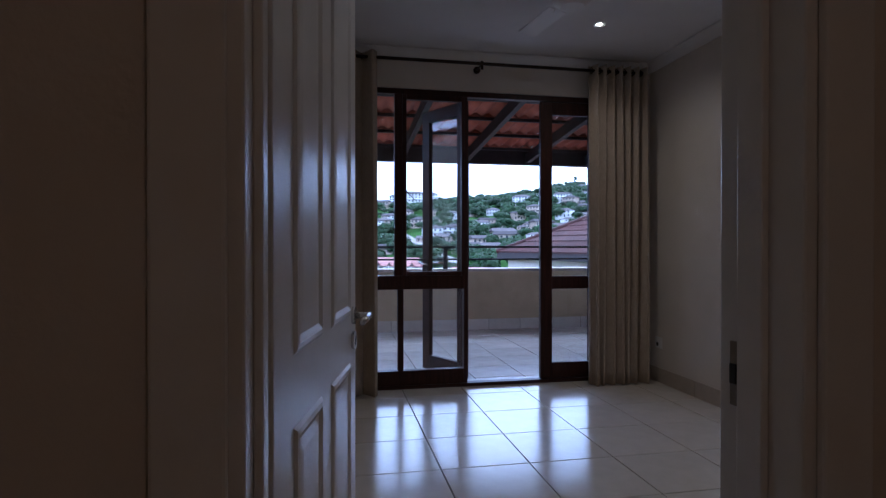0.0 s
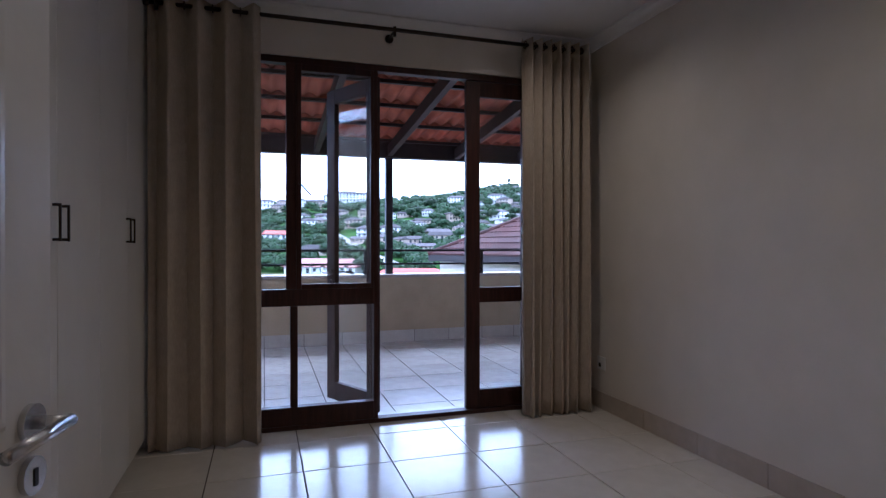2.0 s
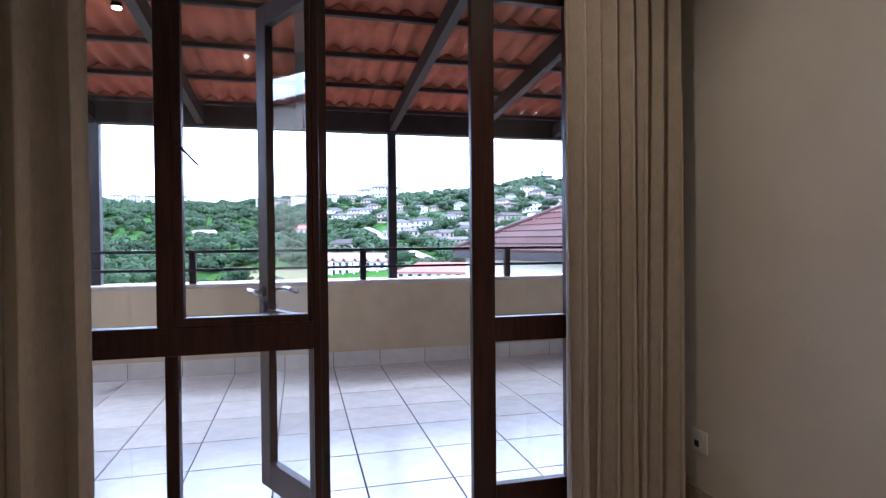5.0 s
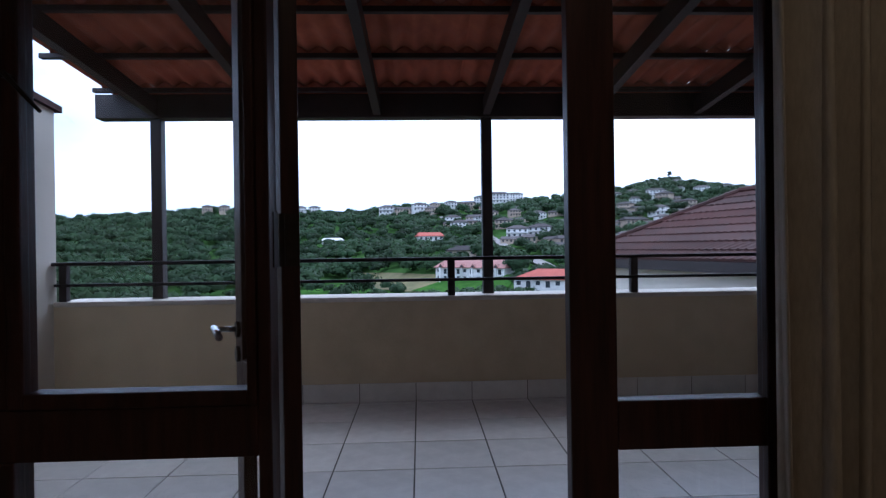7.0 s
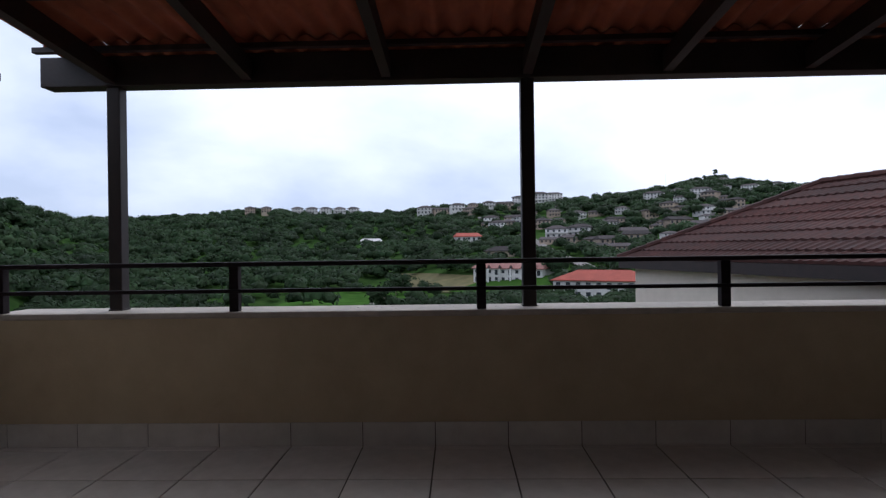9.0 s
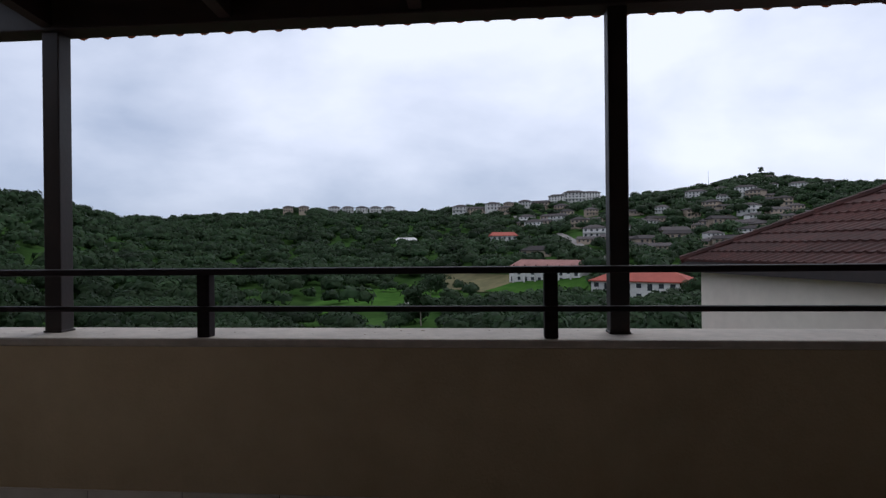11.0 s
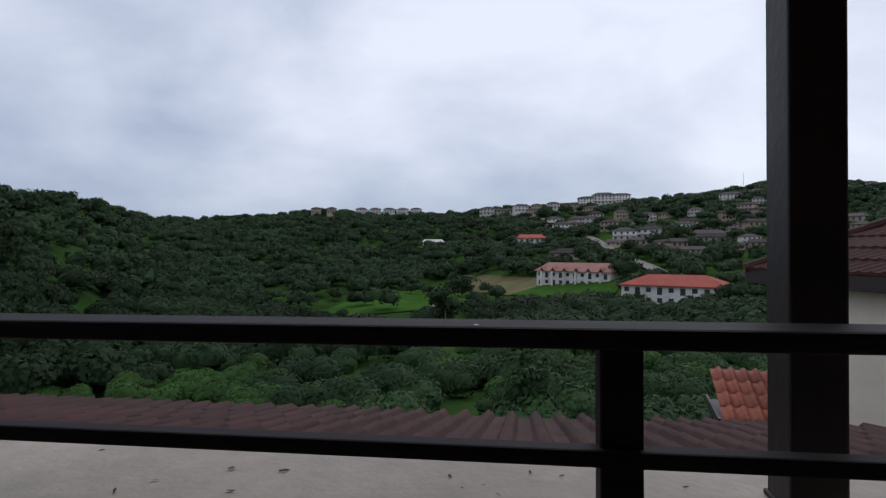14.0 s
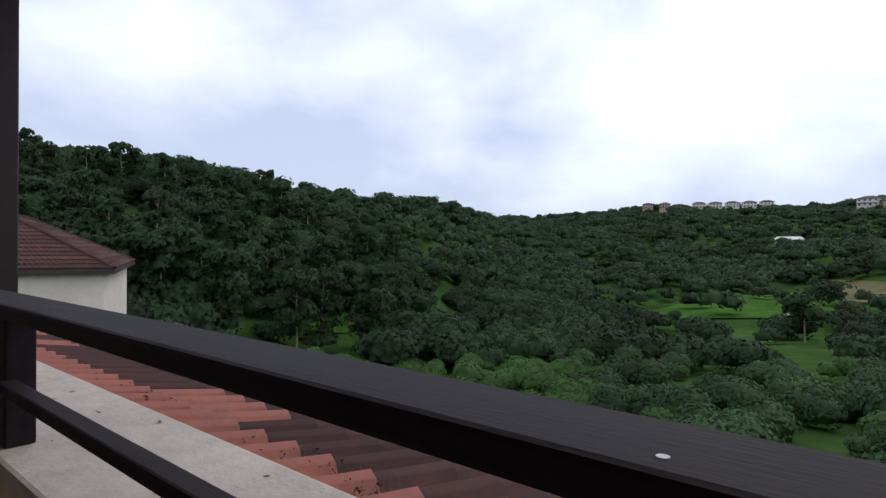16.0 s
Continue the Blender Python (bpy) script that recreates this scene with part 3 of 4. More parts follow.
for a in range(3):
    m = Matrix.Rotation(radians(97 + 120 * a), 4, "Z")
    b = box_bm(0.17, -0.062, -0.186, 0.60, 0.062, -0.178, 0.003)
    bmesh.ops.rotate(b, verts=b.verts, cent=(0, 0, -0.182), matrix=Matrix.Rotation(radians(12), 3, "X"))
    bmesh.ops.transform(b, matrix=m, verts=b.verts)
    part("blade", b, M_WHITE, fan)
    k = box_bm(0.10, -0.018, -0.192, 0.2, 0.018, -0.184, 0.002)
    bmesh.ops.transform(k, matrix=m, verts=k.verts)
    part("blade_arm", k, M_WHITE, fan)

# First lamp shows; the passage lamp is unseen, added to brighten its walls.
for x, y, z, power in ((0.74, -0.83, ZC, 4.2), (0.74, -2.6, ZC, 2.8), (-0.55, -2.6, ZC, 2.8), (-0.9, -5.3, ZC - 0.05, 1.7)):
    # One rear lamp shows as a reflection; the other is added as well.
    dl = thing("downlight", "small recessed ceiling downlight, lit warm, from a partly added set", "downlight", (x, y, z), group="ceiling downlights")
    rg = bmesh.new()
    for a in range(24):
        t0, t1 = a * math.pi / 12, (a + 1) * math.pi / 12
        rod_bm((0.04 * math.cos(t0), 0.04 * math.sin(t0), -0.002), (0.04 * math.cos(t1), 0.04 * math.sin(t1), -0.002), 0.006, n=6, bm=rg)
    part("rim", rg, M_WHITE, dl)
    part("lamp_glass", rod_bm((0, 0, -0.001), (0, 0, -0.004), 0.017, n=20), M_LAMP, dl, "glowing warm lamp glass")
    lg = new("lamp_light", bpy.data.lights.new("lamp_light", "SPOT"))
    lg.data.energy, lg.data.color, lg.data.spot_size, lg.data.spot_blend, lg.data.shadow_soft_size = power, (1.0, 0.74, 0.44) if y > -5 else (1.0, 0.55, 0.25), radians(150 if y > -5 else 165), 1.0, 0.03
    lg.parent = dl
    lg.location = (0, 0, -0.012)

sk = thing("wall_socket", "white plastic wall socket", "socket", (XR, -0.17, 0.35))
part("plate", box_bm(-0.009, -0.05, -0.05, 0, 0.05, 0.05, 0.003), M_WHITE, sk)
part("switch", box_bm(-0.012, -0.03, 0.012, -0.009, -0.01, 0.034), M_WHITE, sk)
# Solid black block, its colour holds the shade of the socket holes.
part("socket_holes", box_bm(-0.0105, 0.0, -0.03, -0.0085, 0.03, 0.0), M_BLACK, sk)

# ---- terrace railing and posts ----
rail = thing("railing", "dark brown painted railing on the parapet", "railing", (0, 4.14, ZCAP))
tp = box_bm(TX0, -0.12, 0.327, TX1 - 0.06, -0.01, 0.36, 0.007)
part("top_rail", tp, M_RAIL, rail, "weathered flat top rail")
part("lower_rail", box_bm(TX0, -0.085, 0.135, TX1 - 0.005, -0.045, 0.163, 0.005), M_RAIL, rail)
for x in (-2.98, -1.237, 0.559, 2.294):
    part("baluster_post", box_bm(x - 0.034, -0.07, 0, x + 0.034, -0.005, 0.327, 0.005), M_RAIL, rail)
part("end_bend", rod_bm((TX1 - 0.06, -0.06, 0.34), (TX1 - 0.005, -0.06, 0.34), 0.02, 0.02), M_RAIL, rail)
part("screw_cap", rod_bm((0.329, -0.092, 0.3595), (0.329, -0.092, 0.3604), 0.0042, n=16), M_WHITE, rail, "small pale screw plug")

for x in (-2.2, 0.925):
    p = thing("roof_post", "dark stained square timber post on the parapet", "post", (x, 4.275, ZCAP), group="terrace roof posts")
    part("shaft", box_bm(-0.05, -0.05, 0, 0.05, 0.05, 2.535 - ZCAP, 0.006), M_BEAM, p)
    part("foot_plate", box_bm(-0.055, -0.055, 0, 0.055, 0.055, 0.012, 0.003), M_BEAM, p)

# ---- terrace roof: beam, rafters, battens, corrugated tiles ----
SL = math.tan(radians(5.5))
ZB = 2.535
roof = thing("terrace_roof", "lean-to terrace roof of terracotta sheets on dark timber", "roof", (0, 0, 0))
part("beam", box_bm(-2.74, 4.2, ZB, TX1, 4.35, ZB + 0.225, 0.006), M_BEAM, roof, "dark edge beam over the posts")


def slope_z(y):
    return ZB + 0.015 + (4.25 - y) * SL


def rafter(x, w=0.05, h=0.15, y0=YW1, y1=4.345):
    bm = bmesh.new()
    vs = [bm.verts.new((xx, y, slope_z(y) + dz)) for xx in (x - w / 2, x + w / 2) for y in (y0, y1) for dz in (0, h)]
    for f in ((0, 2, 3, 1), (4, 5, 7, 6), (0, 1, 5, 4), (2, 6, 7, 3), (1, 3, 7, 5), (0, 4, 6, 2)):
        bm.faces.new([vs[i] for i in f])
    return part("rafter", bm, M_BEAM, roof)


for x in (-2.2, -1.16, -0.12, 0.925, 1.95, 2.98, 3.80):
    rafter(x, 0.07)
BATTENS = [0.42 + 0.72 * i for i in range(6)]
for y in BATTENS:
    part("batten", box_bm(-2.65, y - 0.025, slope_z(y) + 0.152, TX1 - 0.002, y + 0.025, slope_z(y) + 0.192, 0.003), M_BEAM, roof)


def corrugated(x0, x1, y0, y1, lift):
    """A corrugated sheet with round ribs that run down the slope."""
    n = int((x1 - x0) / 0.021)
    vs, fs = [], []
    for y in (y0, y1):
        for i in range(n + 1):
            x = x0 + (x1 - x0) * i / n
            vs.append((x, y, slope_z(y) + lift + 0.022 * math.cos(2 * math.pi * x / 0.168) + (0.012 if y == y1 else 0.0)))
    for i in range(n):
        fs.append((i, n + 1 + i, n + 2 + i, i + 1))
    ob = mesh_from("roof_sheet", vs, fs, M_TERRA, roof, True)
    ob.modifiers.new("thickness", "SOLIDIFY").thickness = 0.008
    return ob


edges = [YW1 - 0.0] + [b + 0.03 for b in BATTENS[1:]] + [4.81]
for i in range(len(edges) - 1):
    for a in range(4):
        xa = -2.58 + a * (TX1 + 2.58) / 4
        corrugated(xa, min(TX1 - 0.002, xa + (TX1 + 2.58) / 4 + 0.03), edges[i] - 0.03, edges[i + 1], 0.218 + 0.004 * (a % 2))
dlt = thing("terrace_downlight", "small lit lamp under the terrace roof", "lamp", (-1.35, 2.0, slope_z(2.0) + 0.15))
part("lamp_glass", rod_bm((0, 0, 0), (0, 0, -0.006), 0.03, n=16), M_LAMP, dlt)
part("lamp_rim", rod_bm((0, 0, 0.03), (0, 0, 0.0005), 0.036, n=16), M_BRONZE, dlt)

# ---- lower roof below the parapet ----
def roman_tile(w, d, material, name="roof_tile"):
    """One double-roman roof tile: two round rolls and flat pans, thick at its lower edge."""
    prof = [(0.0, 0.012), (0.05, 0.042), (0.13, 0.062), (0.21, 0.042), (0.27, 0.010), (0.38, 0.006), (0.5, 0.012),
            (0.55, 0.042), (0.63, 0.062), (0.71, 0.042), (0.77, 0.010), (0.88, 0.006), (1.0, 0.012)]
    k = len(prof)
    vs = [((u - 0.5) * w, 0.0, z) for u, z in prof] + [((u - 0.5) * w, d * 1.06, z + 0.016) for u, z in prof]
    vs += [((u - 0.5) * w, d * 1.06, z) for u, z in prof]
    fs = [(i, i + 1, k + i + 1, k + i) for i in range(k - 1)] + [(k + i, k + i + 1, 2 * k + i + 1, 2 * k + i) for i in range(k - 1)]
    me = bpy.data.meshes.new(name)
    me.from_pydata(vs, [], fs)
    me.materials.append(material)
    me.shade_smooth()
    return me


LR0, LRS = (4.43, 0.70), -0.222          # upper edge and fall of the lower roof
low = thing("lower_roof", "faded brown double-roman tiled roof, red where sheltered", "roof", (0, LR0[0], LR0[1]))
tl_brown, tl_red = roman_tile(0.36, 0.36, M_BROWN), roman_tile(0.36, 0.36, M_REDTILE)
fall = math.atan(-LRS)
extra_v, extra_f = [], []
prof_src = [v.co.copy() for v in tl_brown.vertices]
face_src = [tuple(p.vertices) for p in tl_brown.polygons]
for i in range(-30, 22):
    for j in range(9):
        s = j * 0.36
        m = Matrix.Translation((i * 0.36 + 0.1, s * math.cos(fall), -s * math.sin(fall) + random.uniform(-0.003, 0.003))) @ Matrix.Rotation(-fall, 4, "X") @ Matrix.Rotation(radians(random.uniform(-0.7, 0.7)), 4, "Z")
        if -16 <= i <= 14:
            ob = new("roof_tile", tl_red if j == 0 or (j == 1 and random.random() < 0.35) else tl_brown)
            ob.matrix_basis = m
            ob.parent = low
        else:
            k = len(extra_v)
            extra_v += [tuple(m @ v) for v in prof_src]
            extra_f += [tuple(a + k for a in f) for f in face_src]
tagged(mesh_from("far_roof_tiles", extra_v, extra_f, M_BROWN, low, True), kind="stuff")
part("roof_deck", box_bm(-10.7, 0.0, -0.9, 7.8, 0.1, -0.02), M_PALE, low)
bmd = bmesh.new()
vv = [bmd.verts.new(c) for c in ((-10.8, 0, -0.012), (7.9, 0, -0.012), (7.9, 3.2, 3.2 * LRS - 0.012), (-10.8, 3.2, 3.2 * LRS - 0.012))]
bmd.faces.new(vv)
part("underlay", bmd, M_BLACK, low)
part("gutter", box_bm(-10.8, 3.12, 3.2 * LRS - 0.13, 7.9, 3.22, 3.2 * LRS - 0.03, 0.01), M_BEAM, low)
block("wall_lower_storey", -10.5, YP + 0.4, -9.0, 7.5, 7.2, -0.35, M_PALE, "pale plastered wall under the lower roof")


lich_v, lich_f = [], []
rl = random.Random(4)
for i in range(34):
    cx, cy = rl.uniform(-3.4, 1.2), LR0[0] + 0.34 + rl.uniform(-0.05, 0.07)
    for j in range(26):
        px, py = cx + rl.gauss(0, 0.04), cy + rl.gauss(0, 0.025)
        pz = LR0[1] + (py - LR0[0]) * LRS + rl.uniform(0.015, 0.065)
        k = len(lich_v)
        for q in range(3):
            lich_v.append((px + rl.uniform(-0.012, 0.012), py + rl.uniform(-0.012, 0.012), pz + rl.uniform(-0.006, 0.012)))
        lich_f.append((k, k + 1, k + 2))
tagged(mesh_from("roof_moss", lich_v, lich_f, M_MOSS), "dry brown moss tufts between the red roof tiles", "moss", kind="stuff")
deb_v, deb_f = [], []
for i in range(46):
    cx, cy, k = rl.uniform(-2.6, 3.0), YP + rl.uniform(0.05, 0.36), len(deb_v)
    w, a = rl.uniform(0.002, 0.009), rl.uniform(0, 3.1)
    for q in range(5):
        b = q * 1.2566
        u, v = w * math.cos(b) * 1.6, w * math.sin(b) * 0.6
        deb_v.append((cx + u * math.cos(a) - v * math.sin(a), cy + u * math.sin(a) + v * math.cos(a), ZCAP + 0.0025 + rl.uniform(0, 0.003)))
    deb_f.append((k, k + 1, k + 2, k + 3, k + 4))
tagged(mesh_from("leaf_litter", deb_v, deb_f, M_MOSS), "dark bits of leaf and dirt on the coping", "debris", kind="stuff")


# ---- neighbouring houses with hipped tiled roofs ----
def hip_house(label, corner, turn, length, half, eave, rise, base, wall, tiles, rows_near=True, wall_in=0.38):
    """A hipped house. Its near eave corner is at corner; the eave runs along +x of its own turned frame, the roof rises along +y."""
    h = thing("neighbour_house", label, "house", (*corner, eave), turn)
    L, W = length, 2 * half
    part("wall", box_bm(wall_in, wall_in, base - eave, L - wall_in, W - wall_in, -0.1), wall, h)
    part("soffit", box_bm(0.03, 0.03, -0.1, L - 0.03, W - 0.03, -0.075), M_BEAM, h)
    for x0, y0, x1, y1 in ((0, 0, L, 0.03), (0, W - 0.03, L, W), (0, 0.031, 0.03, W - 0.031), (L - 0.03, 0.031, L, W - 0.031)):
        part("fascia", box_bm(x0, y0, -0.2, x1, y1, -0.005), M_BEAM, h)
    a, b, c, d = Vector((0, 0, 0)), Vector((L, 0, 0)), Vector((L, W, 0)), Vector((0, W, 0))
    e, f = Vector((half, half, rise)), Vector((L - half, half, rise))
    deck = bmesh.new()
    vs = [deck.verts.new(p) for p in (a, b, c, d, e, f)]
    for q in ((0, 1, 5, 4), (1, 2, 5), (2, 3, 4, 5), (3, 0, 4)):
        deck.faces.new([vs[i] for i in q])
    part("roof_deck", deck, tiles, h)
    # tile courses: stepped strips with rolls
    run = math.hypot(half, rise)
    n = int(run / 0.36)
    for base_a, base_b, in_dir in ((a, b, Vector((0, 1, 0))), (d, a, Vector((1, 0, 0))), (b, c, Vector((-1, 0, 0)))):
        along = (base_b - base_a).normalized()
        full = (base_b - base_a).length
        for k in range(n + 1):
            vs2, fs2 = [], []
            s0 = k / (n + 1) * half
            s1 = (k + 1) / (n + 1) * half + 0.02
            x0, x1 = s0, full - s0
            if x1 - x0 < 0.2:
                continue
            m = max(2, int((x1 - x0) / 0.045))
            st = len(vs2)
            for s, up in ((s0, 0.045), (s1, 0.012), (s0, 0.004)):
                lim0, lim1 = (max(x0, s) if s == s1 else x0), (min(x1, full - s) if s == s1 else x1)
                for q in range(m + 1):
                    u = lim0 + (lim1 - lim0) * q / m
                    roll = 0.022 * max(0.0, math.cos(2 * math.pi * (x0 + (x1 - x0) * q / m) / 0.18)) if up > 0.01 else 0.0
                    p = base_a + along * u + in_dir * s + Vector((0, 0, rise * s / half + up + roll))
                    vs2.append(tuple(p))
            for q in range(m):
                fs2.append((st + q, st + q + 1, st + m + 1 + q + 1, st + m + 1 + q))
                fs2.append((st + 2 * (m + 1) + q, st + 2 * (m + 1) + q + 1, st + q + 1, st + q))
            mesh_from("tile_course", vs2, fs2, tiles, h, False)
    for p, q in ((a, e), (d, e), (b, f), (c, f), (e, f)):
        cnt = max(3, int((q - p).length / 0.33))
        cap = part("ridge_capping", rod_bm((0, 0, 0), (q - p) * (1.12 / cnt), 0.085, 0.07, 8), tiles, h)
        cap.location = p + Vector((0, 0, 0.03))
        for k in range(1, cnt):
            more = new("ridge_capping", cap.data)
            more.parent = h
            more.location = p.lerp(q, k / cnt) + Vector((0, 0, 0.03))
    return h


NB_TURN = math.degrees(math.atan2(-0.96, 0.27))
hip_house("neighbouring house with brown tiled hipped roof and pale plaster walls", (4.05, 13.1), NB_TURN, 16.0, 2.75, 0.98, 1.45, -9.0, M_PALE, M_BROWN, wall_in=0.26)
hip_house("house with brown tiled hipped roof and cream walls", (-22.6, 12.2), 155.0, 12.0, 4.2, 0.42, 2.1, -9.0, M_PALE, M_BROWN)
# small lean-to roof beside the neighbouring house
def lean_to(label, at, turn, cols, rows):
    t = thing("lean_to_roof", label, "roof", at, turn)
    for i in range(cols):
        for j in range(rows):
            ob = new("roof_tile", tl_red)
            ob.matrix_basis = Matrix.Translation((i * 0.36 + 0.18, -j * 0.345, -j * 0.11 + random.uniform(-0.004, 0.004))) @ Matrix.Rotation(math.pi, 4, "Z") @ Matrix.Rotation(-0.31, 4, "X")
            ob.parent = t
    part("barge_board", box_bm(-0.06, -rows * 0.345, -rows * 0.11 - 0.12, -0.02, 0.05, -rows * 0.11 + 0.02, 0.005), M_BEAM, t)
    part("ceiling_boards", box_bm(-0.02, -rows * 0.345 + 0.05, -rows * 0.11 - 0.10, cols * 0.36, 0.05, -rows * 0.11 - 0.06), M_BEAM, t)
    part("post", box_bm(0.0, -0.25, -8.0, 0.12, -0.13, -rows * 0.11 - 0.1), M_BEAM, t)
    return t


lean_to("small orange tiled lean-to roof beside the neighbouring wall", (3.42, 12.9, -0.62), -10, 3, 4)
lean_to("strip of red roof tiles below the neighbouring wall", (3.9, 9.6, -0.62), -14, 8, 2)

# ---- the land: one sheet from under the house to the horizon ----
EYE0 = Vector((0.3, 3.0, 1.3))
AZ = (-180, -100, -75, -64, -57, -51, -40, -35, -27, -19, -8, 8.6, 17, 24, 30, 60, 110, 180)
SKY = (2.0, 5.5, 6.6, 6.5, 5.3, 4.3, 3.7, 2.5, 2.7, 3.5, 3.3, 4.2, 4.7, 5.6, 4.6, 3.5, 2.0, 2.0)
RANGE = (400, 170, 170, 175, 190, 210, 260, 420, 480, 480, 470, 460, 500, 520, 520, 450, 400, 400)
VALLEY = (120, 55, 52, 56, 62, 75, 105, 135, 160, 180, 205, 150, 135, 130, 125, 90, 90, 120)
FLOOR_Z = (-9, -9, -9, -9.5, -10, -11, -12.5, -14, -15, -15.5, -14.5, -12, -11, -10, -10, -9, -9, -9)


def land(x, y):
    dx, dy = x - EYE0.x, y - EYE0.y
    r, az = np.hypot(dx, dy), np.degrees(np.arctan2(dx, dy))
    sky, rng, val, fz = (np.interp(az, AZ, q) for q in (SKY, RANGE, VALLEY, FLOOR_Z))
    top = np.tan(np.radians(sky)) * rng + EYE0.z
    z1 = np.interp(r, (0, 1), (0, 1)) * 0
    near = -5.2 + (fz + 5.2) * np.clip((r - 8) / (val * 0.62 - 8), 0, 1) ** 0.8
    t = np.clip((r - val) / (rng - val), 0, 1)
    hill = fz + (top - fz) * (0.72 * t + 0.28 * (3 * t * t - 2 * t ** 3))
    z = np.where(r < val, near, hill)
    z = np.where(r > rng, top - (r - rng) * 0.035 * np.clip(sky / 4, 0, 2), z)
    z = np.maximum(z, -30)
    amp = np.clip((r - 60) / 200, 0, 1) * np.clip(1.4 - r / rng, 0.12, 1)
    z = z + amp * (2.2 * np.sin(x * 0.031 + 1.3) * np.cos(y * 0.027) + 1.2 * np.sin(x * 0.083 + y * 0.061)) + z1
    return z


radii = np.concatenate([np.linspace(3.5, 60, 30), np.linspace(64, 640, 110), np.geomspace(680, 4500, 14)])
angs = np.radians(np.arange(0, 360, 1.25))
gx = EYE0.x + radii[:, None] * np.sin(angs)[None, :]
gy = EYE0.y + radii[:, None] * np.cos(angs)[None, :]
gz = land(gx, gy)
na = len(angs)
gv = np.stack([gx, gy, gz], -1).reshape(-1, 3).tolist()
gf = [(i * na + j, i * na + (j + 1) % na, (i + 1) * na + (j + 1) % na, (i + 1) * na + j) for i in range(len(radii) - 1) for j in range(na)]
gv.append((EYE0.x, EYE0.y, -5.2))
gf += [(len(gv) - 1, (j + 1) % na, j) for j in range(na)]
tagged(mesh_from("ground", gv, [f[::-1] for f in gf], M_GROUND, None, True), "green scrub-covered valley and hills", kind="structure")


def at_angle(az, elev):
    """The place where the line of sight at that bearing and elevation first meets the land."""
    r = np.arange(30.0, 640.0, 0.5)
    x, y = EYE0.x + r * math.sin(radians(az)), EYE0.y + r * math.cos(radians(az))
    z = land(x, y)
    hit = np.nonzero(z >= EYE0.z + r * math.tan(radians(elev)))[0]
    k = hit[0] if len(hit) else int(np.argmax((z - EYE0.z) / r))
    return float(x[k]), float(y[k]), float(z[k])


def polar(az, r):
    x, y = EYE0.x + r * math.sin(radians(az)), EYE0.y + r * math.cos(radians(az))
    return x, y, float(land(np.array(x), np.array(y)))


def draped(name, outline, material, label, lift=0.25, n=18):
    """A patch of the land between two edges that run side by side, given as bearings and ranges."""
    vs, fs = [], []
    near, far = outline
    for i in range(n + 1):
        u = i / n
        p = [np.interp(u, np.linspace(0, 1, len(near)), [q[k] for q in near]) for k in (0, 1)]
        q = [np.interp(u, np.linspace(0, 1, len(far)), [q[k] for q in far]) for k in (0, 1)]
        for j in range(9):
            az, r = p[0] + (q[0] - p[0]) * j / 8, p[1] + (q[1] - p[1]) * j / 8
            x, y, z = polar(az, r)
            vs.append((x, y, z + lift))
    for i in range(n):
        for j in range(8):
            a = i * 9 + j
            fs.append((a, a + 9, a + 10, a + 1))
    return tagged(mesh_from(name, vs, fs, material, None, True), label, kind="structure")


def sight(*pts):
    """Bearings and elevations turned into bearings and ranges on the land."""
    out = []
    for az, el in pts:
        x, y, z = at_angle(az, el)
        out.append((az, math.hypot(x - EYE0.x, y - EYE0.y)))
    return out


draped("ground_field", (sight((-22, -6.6), (-15, -6.4), (-8, -6.0), (-4, -5.6)), sight((-17, -5.0), (-12, -4.2), (-8, -3.7), (-3, -4.4))), M_LAWN, "open green grass field in the valley", 0.35)
draped("ground_clearing", (sight((-56, -8.0), (-48, -8.8), (-42, -8.6)), sight((-53, -6.4), (-47, -6.6), (-41, -6.4))), M_LAWN, "light green grass clearing", 0.3)
draped("ground_bank", (sight((-8, -4.0), (-2, -4.6), (4, -4.8)), sight((-6, -2.6), (0, -2.8), (6, -3.2))), M_EARTH, "dry grass bank below the road", 0.4)
draped("ground_lawn", (sight((-1, -4.6), (4, -5.0), (9, -4.4)), sight((2, -3.7), (6, -3.4), (10, -3.0))), M_LAWN, "mown lawn above the bank", 0.6)
draped("road", (sight((12.6, -2.6), (10.2, -1.3), (8.0, 0.0), (6.2, 1.1)), sight((14.0, -2.5), (11.2, -1.2), (8.7, 0.1), (6.7, 1.2))), M_ROAD, "pale road that climbs the hillside", 0.9, 30)
draped("road_upper", (sight((2.6, 2.3), (2.0, 3.0)), sight((3.2, 2.3), (2.5, 3.0))), M_ROAD, "steep pale road between the houses", 0.8, 8)
draped("road_field", (sight((-9, -5.9), (-6, -5.9), (-3, -5.9)), sight((-9, -5.65), (-6, -5.65), (-3, -5.65))), M_ROAD, "pale track across the field", 0.6)


